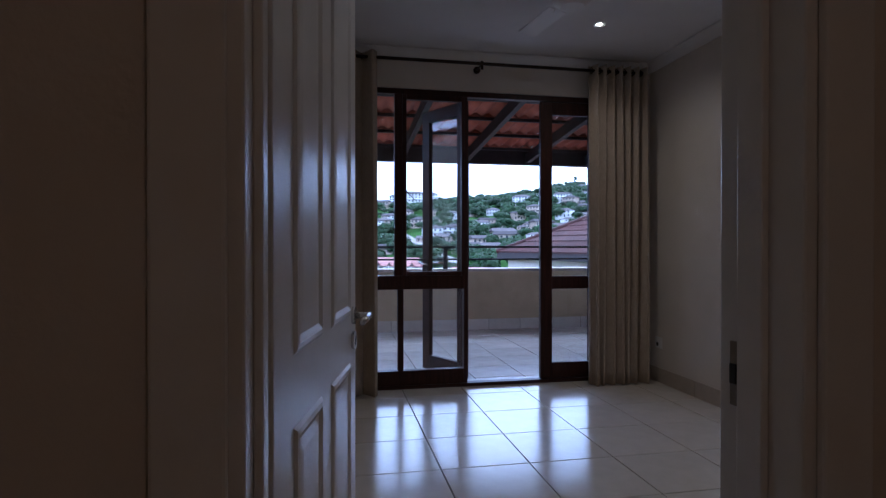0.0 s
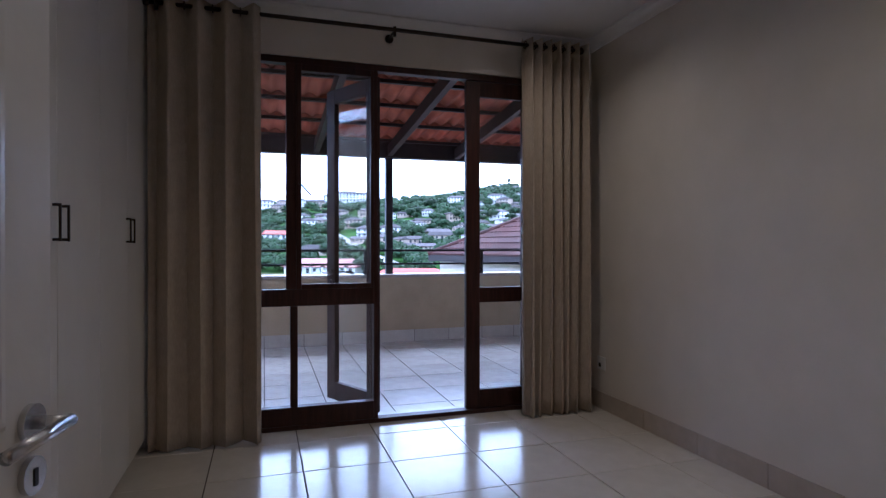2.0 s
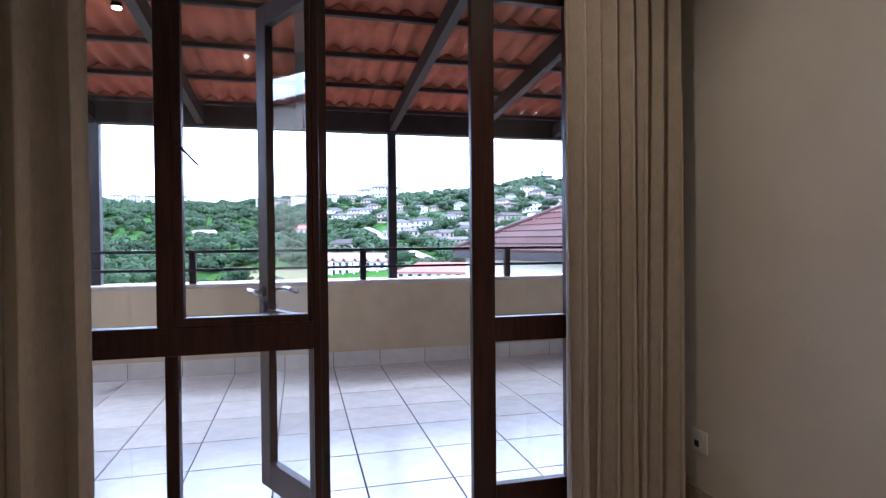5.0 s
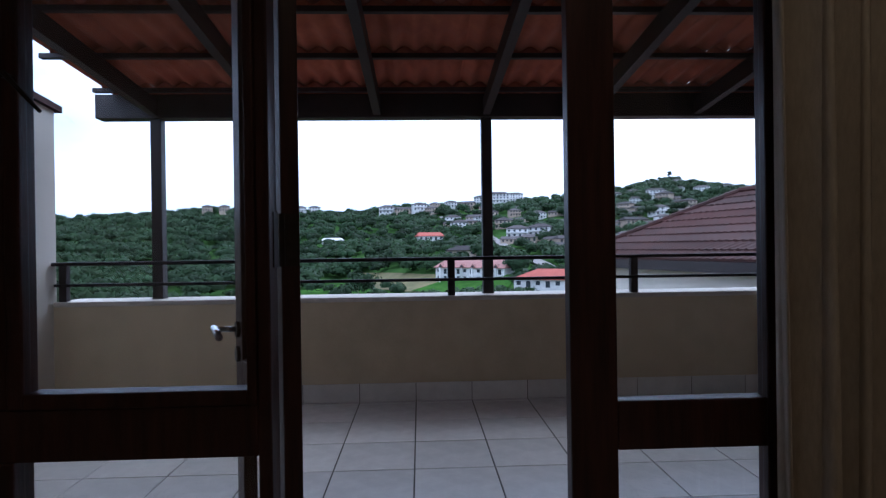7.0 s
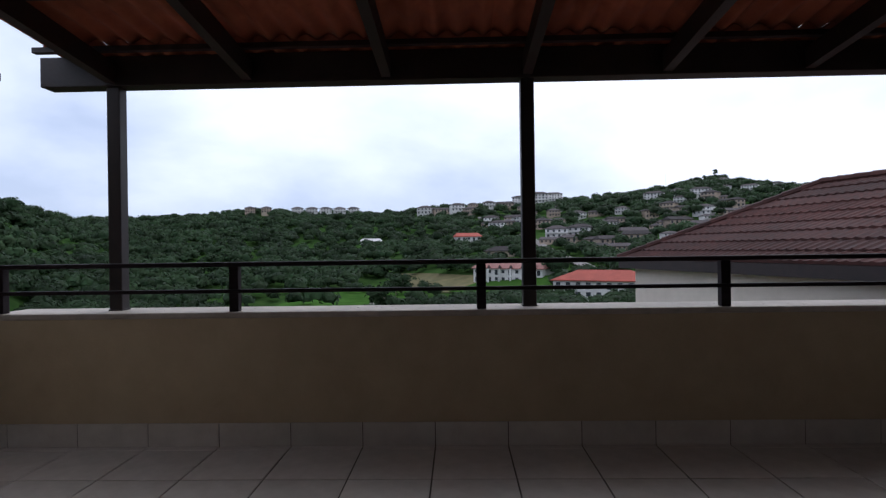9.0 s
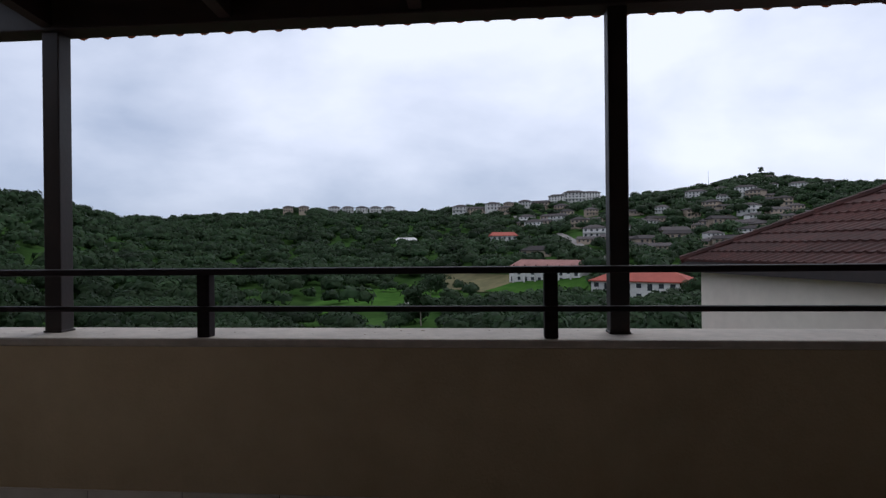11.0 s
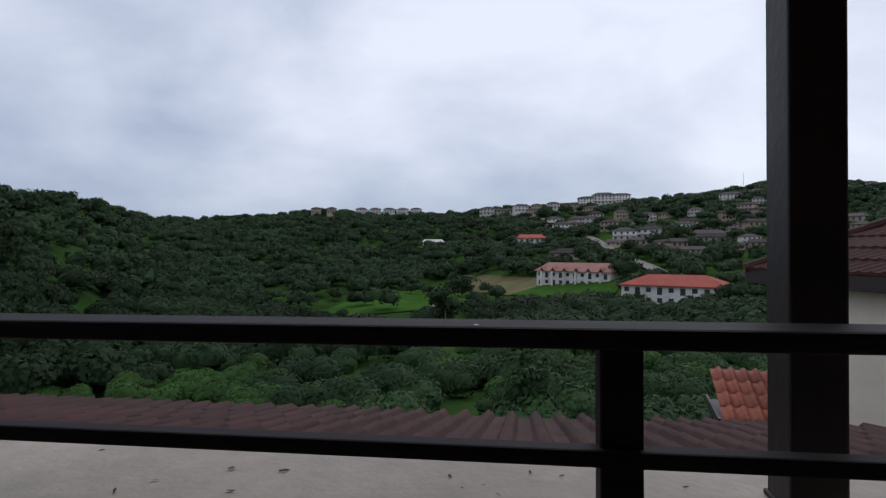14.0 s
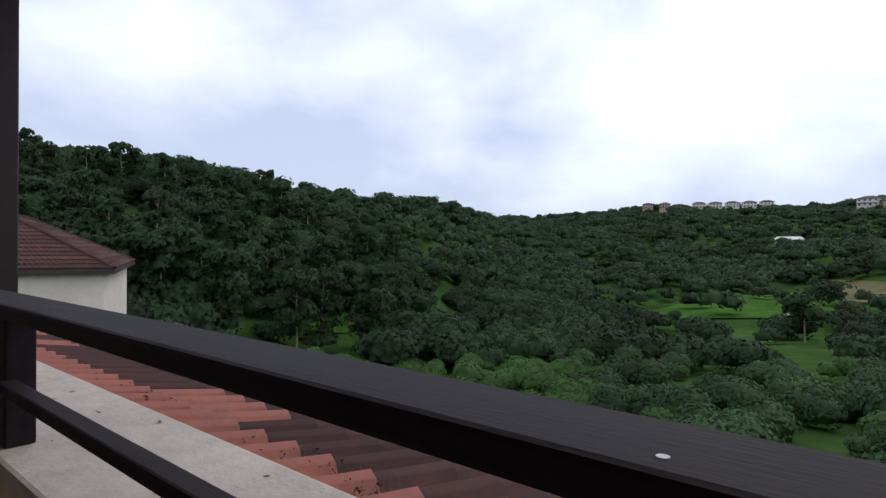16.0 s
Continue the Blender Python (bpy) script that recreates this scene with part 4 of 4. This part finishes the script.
# ---- houses on the hill ----
def far_house(label, group, w, d, storeys, roof_m, wall_m, style="hip", balcony=True):
    h = thing("hill_house", label, "house", (0, 0, 0), group=group)
    H = storeys * 2.9
    part("wall", box_bm(-w / 2, -d / 2, -4.0, w / 2, d / 2, H), wall_m, h)
    o, rise = 0.7, min(w, d) * 0.24
    bm = bmesh.new()
    k = 0.5 if style == "hip" else 0.08
    e0 = [bm.verts.new(p) for p in ((-w / 2 - o, -d / 2 - o, H), (w / 2 + o, -d / 2 - o, H), (w / 2 + o, d / 2 + o, H), (-w / 2 - o, d / 2 + o, H))]
    e1 = [bm.verts.new((v.co.x, v.co.y, H - 0.3)) for v in e0]
    r0, r1 = bm.verts.new((-w / 2 + k * d, 0, H + rise)), bm.verts.new((w / 2 - k * d, 0, H + rise))
    for f in ((e0[0], e0[1], r1, r0), (e0[1], e0[2], r1), (e0[2], e0[3], r0, r1), (e0[3], e0[0], r0)):
        bm.faces.new(f)
    for i in range(4):
        bm.faces.new((e1[i], e1[(i + 1) % 4], e0[(i + 1) % 4], e0[i]))
    bm.faces.new(e1[::-1])
    part("roof", bm, roof_m, h)
    n = max(2, int(w / 3.0))
    for s in range(storeys):
        for i in range(n):
            x = -w / 2 + (i + 0.5) * w / n
            tall = (i + s) % 2 == 0
            part("window", box_bm(x - 0.7, -d / 2 - 0.04, s * 2.9 + (0.2 if tall else 0.9), x + 0.7, -d / 2 - 0.01, s * 2.9 + 2.2), M_DARKWIN, h)
        if balcony and s == 1:
            part("balcony", box_bm(-w / 2 + 0.3, -d / 2 - 1.3, s * 2.9 - 0.2, w / 2 - 0.3, -d / 2 - 0.045, s * 2.9 + 0.75), wall_m, h)
    return h


KINDS = [far_house("pale double-storey house with dark tiled hipped roof on the hillside", "hill houses", 14, 9, 2, M_FARGREY, M_FARWALL),
         far_house("tan double-storey house with dark tiled roof on the hillside", "hill houses", 12, 9, 2, M_FARGREY, M_FARTAN),
         far_house("low house with dark tiled roof on the hillside", "hill houses", 17, 9, 1, M_FARGREY, M_FARTAN, "gable", False),
         far_house("pale three-storey block with flat dark roof on the hillside", "hill houses", 20, 9, 3, M_FARGREY, M_FARWALL)]
used = [False] * len(KINDS)
HOUSES = []


def put_house(kind, az, elev, size=1.0, turn=0.0, lift=0.4):
    x, y, z = at_angle(az, elev)
    m = pose(x, y, z + lift, 0, 0, -az + turn)
    src = KINDS[kind]
    if not used[kind]:
        used[kind] = True
        src.matrix_basis = m
        ob = src
    else:
        ob = copy_thing(src, m)
    ob.scale = (size, size, size)
    HOUSES.append((x, y, 11 * size))


rh = random.Random(5)
for az in (-20.2, -18.7):                                   # pair on the far ridge
    put_house(1, az, 3.2, 0.6, 0.0, 3.5)
for i in range(5):                                          # row along the far ridge
    put_house(0, -15.8 + i * 1.35, 3.2, 0.62, rh.uniform(-12, 12), 3.5)
for i in range(9):                                          # ridge above the road
    put_house((0, 2, 0, 1, 0, 2, 3, 3, 3)[i], -3.2 + i * 1.6, 3.15 + 0.13 * i, rh.uniform(0.6, 0.8), rh.uniform(-18, 18), 2.5)
for row in range(7):                                        # terraces of houses down the slope
    e = 3.5 - row * 0.66
    for i in range(11):
        az = 2.0 + row * 0.9 + i * 2.35 + rh.uniform(-1.0, 1.0)
        if az > 29 or (az < 9.0 and e < 1.0) or (az < 13 and e < 0) or rh.random() < 0.14:
            continue
        put_house(rh.choice((0, 1, 2, 2, 2)), az, e + rh.uniform(-0.2, 0.2) + max(0.0, az - 14) * 0.05, rh.uniform(0.38, 0.7), rh.uniform(-35, 35))
for i in range(7):                                          # white blocks under the hilltop
    put_house(3 if i % 2 else 0, 17.0 + i * 2.0, 4.3 + 0.12 * i - 0.35 * (i % 2), rh.uniform(0.5, 0.65), rh.uniform(-15, 15))
for i in range(6):                                          # along the hilltop
    put_house(0, 18.5 + i * 2.1, 5.1 + 0.15 * min(i, 3), 0.5, rh.uniform(-20, 20))
for i in range(4):                                          # two-storey houses over the road
    put_house((0, 1, 0, 1)[i], 3.4 + i * 1.7, 2.3 - 0.5 * (i % 2), 0.7, rh.uniform(-20, 20))


def set_house(label, az, elev, turn, w, d, storeys, roof_m, wall_m, style="hip", dz=0.0):
    h = far_house(label, "", w, d, storeys, roof_m, wall_m, style, False)
    x, y, z = at_angle(az, elev)
    h.matrix_basis = pose(x, y, z + dz, 0, 0, -az + turn)
    h.scale = (0.82, 0.82, 0.82)
    HOUSES.append((x, y, w * 0.5))
    return h


pink = set_house("pink-roofed two-storey terrace block above the bank", 5.8, -2.9, -32, 32, 13, 2, M_FARPINK, M_FARWALL, "gable", -2.0)
set_house("white house with orange tiled roof on the slope", 1.0, 0.2, 12, 15, 9, 2, M_FARRED, M_FARWALL, "gable")
set_house("house with red tiled hipped roof and grey walls in the trees", 14.5, -5.0, -14, 28, 12, 2, M_FARRED, M_FARWALL, dz=-0.4)
set_house("grey house with dark hipped roof behind the terrace block", 4.4, -0.9, -10, 14, 9, 1, M_FARGREY, M_FARTAN)
set_house("low white house on the wooded slope", -8.7, 0.4, -8, 13, 7, 1, M_FARWALL, M_FARWALL, "gable")

for i in range(6):
    g = bmesh.new()
    gx0 = -13.0 + i * 5.2
    vs = [g.verts.new(p) for p in ((gx0 - 1.3, -7.3, 5.75), (gx0 + 1.3, -7.3, 5.75), (gx0, -7.3, 7.3), (gx0, -3.0, 7.3), (gx0 - 1.3, -5.2, 5.9), (gx0 + 1.3, -5.2, 5.9))]
    for f in ((0, 1, 2), (0, 2, 3, 4), (2, 1, 5, 3)):
        g.faces.new([vs[k] for k in f])
    part("gablet", g, M_FARPINK, pink)
    part("gablet_vent", box_bm(gx0 - 0.5, -7.36, 5.9, gx0 + 0.5, -7.31, 6.6), M_DARKWIN, pink)
    part("column", box_bm(gx0 - 0.25, -8.2, -4.0, gx0 + 0.25, -7.7, 5.6), M_FARWALL, pink)

car = thing("car", "white parked car beside the road", "car", (0, 0, 0))
cb = box_bm(-2.1, -0.88, 0.3, 2.1, 0.88, 0.85, 0.12)
part("body", cb, M_WHITE, car)
part("cabin", box_bm(-1.1, -0.78, 0.8, 1.2, 0.78, 1.45, 0.2), M_DARKWIN, car)
for x in (-1.35, 1.35):
    for y in (-0.8, 0.8):
        part("wheel", rod_bm((x, y - 0.1, 0.32), (x, y + 0.1, 0.32), 0.32, n=14), M_BLACK, car)
x, y, z = at_angle(10.2, -2.25)
car.matrix_basis = pose(x, y, z + 0.9, 0, 0, -20)


# ---- woods and scrub ----
rng = np.random.default_rng(11)


def ico(level):
    b = bmesh.new()
    bmesh.ops.create_icosphere(b, subdivisions=level, radius=1.0)
    v = np.array([tuple(q.co) for q in b.verts])
    f = np.array([[q.index for q in p.verts] for p in b.faces])
    b.free()
    keep = (v[f].mean(1)[:, 2] > -0.45)
    return v, f[keep]


ICOS = {1: ico(1), 2: ico(2)}


def raw_mesh(name, verts, faces, sides, material, smooth):
    me = bpy.data.meshes.new(name)
    me.vertices.add(len(verts))
    me.vertices.foreach_set("co", verts.astype(np.float32).ravel())
    me.loops.add(faces.size)
    me.loops.foreach_set("vertex_index", faces.astype(np.int32).ravel())
    me.polygons.add(len(faces))
    me.polygons.foreach_set("loop_start", np.arange(0, faces.size, sides, dtype=np.int32))
    me.materials.append(material)
    me.update(calc_edges=True)
    me.validate()
    if smooth:
        me.shade_smooth()
    return me


def crowns(name, pos, radius, height, per, leaf, material, label, squash=0.8, lobes=5, core=2):
    """Many tree crowns as one object: leaf sprays set over uneven lobes; with core, a lumpy inner mass is a second object."""
    n = len(pos)
    lc = rng.normal(0, 1, (n, lobes, 3))
    lc /= np.linalg.norm(lc, axis=-1, keepdims=True) + 1e-9
    lc *= rng.uniform(0.25, 0.66, (n, lobes, 1))
    lc[..., 2] = np.abs(lc[..., 2]) * 0.85 - 0.1
    lr = rng.uniform(0.36, 0.6, (n, lobes))
    scale = np.stack([radius, radius, radius * squash], -1)
    base = pos + np.stack([0 * height, 0 * height, height], -1)
    pick = rng.integers(0, lobes, (n, per))
    d = rng.normal(0, 1, (n, per, 3))
    d[..., 2] = np.where(rng.random((n, per)) < 0.8, np.abs(d[..., 2]), d[..., 2])
    d /= np.linalg.norm(d, axis=-1, keepdims=True) + 1e-9
    ri = np.arange(n)[:, None]
    c = (lc[ri, pick] + d * lr[ri, pick][..., None] * rng.uniform(0.88, 1.1, (n, per, 1))) * scale[:, None, :] + base[:, None, :]
    nrm = d + rng.normal(0, 0.3, d.shape)
    nrm /= np.linalg.norm(nrm, axis=-1, keepdims=True)
    t = np.cross(nrm, rng.normal(0, 1, d.shape))
    t /= np.linalg.norm(t, axis=-1, keepdims=True) + 1e-9
    b = np.cross(nrm, t)
    s = leaf[:, None, None] * rng.uniform(0.6, 1.4, (n, per, 1))
    q = np.stack([c - t * s, c + t * s * 0.7 - b * s * 0.75, c + t * s * 0.5 + b * s * 0.85 + nrm * s * 0.1], 2).reshape(-1, 3)
    me = raw_mesh(name, q, np.arange(len(q)).reshape(-1, 3), 3, material, True)
    soft_n = d * 0.6 + nrm * 0.25 + np.array((0.0, 0.0, 0.45))
    soft_n /= np.linalg.norm(soft_n, axis=-1, keepdims=True)
    at = me.attributes.new("custom_normal", "FLOAT_VECTOR", "POINT")
    at.data.foreach_set("vector", np.repeat(soft_n.reshape(-1, 3), 3, axis=0).astype(np.float32).ravel())
    ob = tagged(new(name, me), label, "trees", kind="stuff")
    if core:
        ico_v, ico_f = ICOS[core]
        k = len(ico_v)
        cv = ico_v[None, None] * (lr * 0.84)[..., None, None] * rng.uniform(0.85, 1.12, (n, lobes, k, 1)) + lc[:, :, None, :]
        cv = (cv * scale[:, None, None, :] + base[:, None, None, :]).reshape(-1, 3)
        cf = (ico_f[None] + (np.arange(n * lobes) * k)[:, None, None]).reshape(-1, 3)
        tagged(new(name + "_inner", raw_mesh(name, cv, cf, 3, material, True)), label + ", inner mass", "trees", kind="stuff")
    return ob


def scatter(az0, az1, r0, r1, spacing):
    """Even random places over a ring sector, kept off houses, fields and roads."""
    area = radians(az1 - az0) * 0.5 * (r1 * r1 - r0 * r0)
    n = int(area / spacing ** 2)
    az = rng.uniform(az0, az1, n)
    r = np.sqrt(rng.uniform(r0 * r0, r1 * r1, n))
    x, y = EYE0.x + r * np.sin(np.radians(az)), EYE0.y + r * np.cos(np.radians(az))
    keep = np.ones(n, bool)
    for hx, hy, hr in HOUSES:
        hd = np.hypot(hx - EYE0.x, hy - EYE0.y)
        ux, uy = (hx - EYE0.x) / hd, (hy - EYE0.y) / hd
        fwd, side = (x - hx) * ux + (y - hy) * uy, np.abs((y - hy) * ux - (x - hx) * uy)
        keep &= ~((side < hr * 0.62) & (fwd < hr * 0.7) & (fwd > -hr * 1.8))
    el = np.degrees(np.arctan2(land(x, y) - EYE0.z, r))
    open_land = (az > -21) & (az < -3) & (el > -10.5) & (el < np.interp(az, (-21, -12, -3), (-5.6, -4.0, -4.0)))
    open_land |= (az > -8) & (az < 10) & (el > -6.0) & (el < np.interp(az, (-8, 0, 10), (-2.7, -2.8, -3.0)))
    keep &= ~(open_land & (rng.random(n) > np.where(el < -7.2, 0.32, 0.12)))
    clear = (az > -58) & (az < -38) & (el > -9.6) & (el < -6.5)
    keep &= ~(clear & (rng.random(n) > 0.2))
    glade = (az > -62) & (az < -56.5) & (el > -6.3) & (el < -4.0) | (az > -54.5) & (az < -46) & (el > -11.5) & (el < -6.9)
    glade |= (az > -20.5) & (az < -14) & (el > -15) & (el < -9) | (az > -14) & (az < -3) & (el > -10.3) & (el < -8.3)
    keep &= ~(glade & (rng.random(n) > 0.1))
    raz = np.interp(el, (-2.6, -1.3, 0.0, 1.15), (13.3, 10.7, 8.3, 6.4))
    keep &= ~((np.abs(az - raz) < 1.0) & (el > -3.6) & (el < 1.2))
    x, y, az, r = x[keep], y[keep], az[keep], r[keep]
    return np.stack([x, y, land(x, y)], -1), az, r


p, az, r = scatter(-85, 38, 150, 560, 6.4)
town = (az > 1) & (rng.random(len(az)) < 0.12)
p, az = p[~town], az[~town]
rad = rng.uniform(2.2, 4.8, len(p))
crowns("forest_far", p, rad * 1.25, rad * 0.6, 130, rad * 0.17, M_LEAF, "dense dark green woodland on the far hillside", 0.7, 4, 1)
p, az, r = scatter(-88, 30, 58, 152, 4.6)
rad = rng.uniform(1.6, 3.6, len(p))
crowns("forest_middle", p, rad * 1.3, rad * 0.6, 620, rad * 0.11, M_LEAF, "mixed green woodland in the valley", 0.75, 5, 1)
p, az, r = scatter(-82, 24, 24, 60, 3.2)
rad = rng.uniform(1.2, 2.3, len(p))
# Scrub marked lit has its brightness put into the leaf colour.
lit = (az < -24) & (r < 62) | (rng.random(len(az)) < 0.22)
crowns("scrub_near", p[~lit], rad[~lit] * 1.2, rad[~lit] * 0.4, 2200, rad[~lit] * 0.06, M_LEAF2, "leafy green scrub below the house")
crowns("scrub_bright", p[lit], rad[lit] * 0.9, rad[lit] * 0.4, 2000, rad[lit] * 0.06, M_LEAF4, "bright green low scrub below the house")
p, az, r = scatter(-95, 30, 13, 25, 2.6)
rad = rng.uniform(0.9, 1.5, len(p))
crowns("bushes_near", p, rad, rad * 0.6, 1800, rad * 0.06, M_LEAF2, "leafy bushes at the foot of the house")


def tree(label, az, r, tall, spread, bare, material, seed, leaf=0.35, per=900, limbs=9):
    """A tree with tapered trunk, limbs and a crown of leaf sprays."""
    rnd = random.Random(seed)
    x, y, z = polar(az, r)
    t = thing("tree", label, "tree", (x, y, z - 0.2))
    bm = bmesh.new()
    lean = Vector((rnd.uniform(-0.06, 0.06), rnd.uniform(-0.06, 0.06), 1))
    top = lean * tall * 0.9
    rod_bm((0, 0, 0), top * 0.5, tall * 0.018, tall * 0.011, 8, bm)
    rod_bm(top * 0.5, top, tall * 0.011, tall * 0.003, 7, bm)
    heads = []
    for i in range(limbs):
        s = top * (bare + (0.95 - bare) * (i + rnd.random()) / limbs)
        a = rnd.uniform(0, 6.28)
        e = s + Vector((math.cos(a) * spread * rnd.uniform(0.3, 0.75), math.sin(a) * spread * rnd.uniform(0.3, 0.75), tall * rnd.uniform(0.03, 0.12)))
        rod_bm(s, e, tall * 0.006, tall * 0.002, 6, bm)
        heads.append(e)
    heads.append(top)
    part("trunk", bm, M_BARK, t, "pale trunk with thin limbs")
    hp = np.array([tuple(h) for h in heads])
    rr = np.array([spread * rnd.uniform(0.45, 0.75) for _ in heads])
    c = crowns("crown", hp, rr, rr * 0.0, per // len(heads), np.full(len(heads), leaf), material, "", 1.0, 4, 0)
    for key in ("kind", "category"):
        if key in c:
            del c[key]
    c.parent = t
    return t


tree("round dark green tree standing alone in the field", -7.4, 112, 7.5, 3.6, 0.35, M_LEAF, 1, 0.42, 1400)
tree("spreading dark green tree beside the field", -6.4, 165, 7.0, 4.4, 0.4, M_LEAF, 2, 0.45, 1200)
tree("young light green tree below the roof edge", 1.5, 27, 3.6, 1.7, 0.35, M_LEAF2, 3, 0.16, 800)
tree("silvery grey-green tree by the cream house", -64, 30, 6.5, 2.2, 0.3, M_LEAF3, 4, 0.22, 1100)
rg = random.Random(9)
for i in range(80):                                          # tall gum trees on the near hill
    a = -84 + 40 * (i + rg.uniform(0, 1)) / 80
    tree("tall gum tree with pale trunk and dark crown", a, rg.uniform(62, 135), rg.uniform(8, 11.5), rg.uniform(2.0, 3.0), 0.3, M_LEAF, 20 + i, 0.27, 2600, 12)
for a, k in ((22.6, 6), (24.2, 10), (21.3, 5), (23.3, 6)):              # trees on the hilltop
    tree("dark tree on the hilltop skyline", a, 505, k, 1.9, 0.08, M_LEAF, int(a * 10), 0.5, 1000, 14)
mast = thing("radio_mast", "thin pale radio mast on the hilltop", "mast", polar(20.0, 510))
part("pole", rod_bm((0, 0, -1), (0, 0, 15), 0.25, 0.12, 6), M_STEEL, mast)

# ---- pieces of floors and skirtings ----
def tile_mesh(name, w, d, h, material):
    bm = box_bm(-w / 2, -d / 2, -h, w / 2, d / 2, 0)
    top = [e for e in bm.edges if all(v.co.z > -1e-6 for v in e.verts)]
    bmesh.ops.bevel(bm, geom=top, offset=0.002, segments=1, affect="EDGES")
    me = bpy.data.meshes.new(name)
    bm.to_mesh(me)
    bm.free()
    me.materials.append(material)
    return me


def lay(parent, x0, x1, y0, y1, ox, oy, size, joint, z, material):
    """Lays tiles on a grid, cut at the edges."""
    cache = {}
    for i in range(math.floor((x0 - ox) / size), math.ceil((x1 - ox) / size)):
        for j in range(math.floor((y0 - oy) / size), math.ceil((y1 - oy) / size)):
            a, b = max(x0, ox + i * size + joint / 2), min(x1, ox + (i + 1) * size - joint / 2)
            c, d = max(y0, oy + j * size + joint / 2), min(y1, oy + (j + 1) * size - joint / 2)
            if b - a < 0.02 or d - c < 0.02:
                continue
            key = (round(b - a, 3), round(d - c, 3))
            if key not in cache:
                cache[key] = tile_mesh("tile", *key, 0.008, material)
            ob = new("tile", cache[key])
            ob.location = ((a + b) / 2, (c + d) / 2, z + random.uniform(-0.0006, 0.0006))
            ob.parent = parent


lay(floor, -2.1, XR, YC, YW0 + 0.09, 0.378, -0.245, 0.5, 0.006, 0.0, M_TILE)
lay(floor_passage, -2.1, 0.6, -6.4, YC, 0.378, -0.245, 0.5, 0.006, 0.0, M_TILE)
lay(terrace_floor, TX0, TX1, YW1 + 0.02, YP, 0.215, 3.45, 0.52, 0.009, ZT, M_TTILE)


def skirting(name, x0, y0, x1, y1, n, z, h, start, size, material, label):
    """A row of upright skirting tiles from one point to another; n is the way out of the wall."""
    a, b, n = Vector((x0, y0, 0)), Vector((x1, y1, 0)), Vector((*n, 0))
    d = (b - a).normalized()
    back = tagged(part(name, box_bm(-0.001, 0.0, 0, (b - a).length, 0.006, h - 0.003), M_GROUT), label, kind="structure")
    rot = math.degrees(math.atan2(d.y, d.x))
    flip = 1 if Matrix.Rotation(math.radians(rot), 3, "Z") @ Vector((0, 1, 0)) @ n > 0 else -1
    back.matrix_basis = pose(x0, y0, z, 0, 0, rot) @ Matrix.Diagonal((1, flip, 1, 1))
    L = (b - a).length
    cuts = [0.0] + [s for s in (start + k * size for k in range(-1, 40)) if 0.03 < s < L - 0.03] + [L]
    for s0, s1 in zip(cuts, cuts[1:]):
        t = part("skirting_tile", box_bm(s0 + 0.003, 0.001, 0.002, s1 - 0.003, 0.011, h, 0.0), material, back)


skirting("baseboard_right", XR, YB, XR, YW0, (-1, 0), 0.0, 0.13, 0.14, 0.5, M_SKIRT, "cream ceramic skirting tiles along the wall")
skirting("baseboard_window", WX1, YW0, XR, YW0, (0, -1), 0.0, 0.13, 0.2, 0.5, M_SKIRT, "cream ceramic skirting tiles under the curtain")
skirting("baseboard_parapet", TX0, YP, TX1, YP, (0, -1), ZT, 0.17, (0.215 - TX0) % 0.52, 0.52, M_TTILE, "pale skirting tiles along the parapet")
skirting("baseboard_terrace_right", TX1, YW1, TX1, YP, (-1, 0), ZT, 0.17, 0.3, 0.52, M_TTILE, "pale skirting tiles along the side wall")
skirting("baseboard_terrace_left", TX0, YW1, TX0, YP, (1, 0), ZT, 0.17, 0.3, 0.52, M_TTILE, "pale skirting tiles along the side wall")
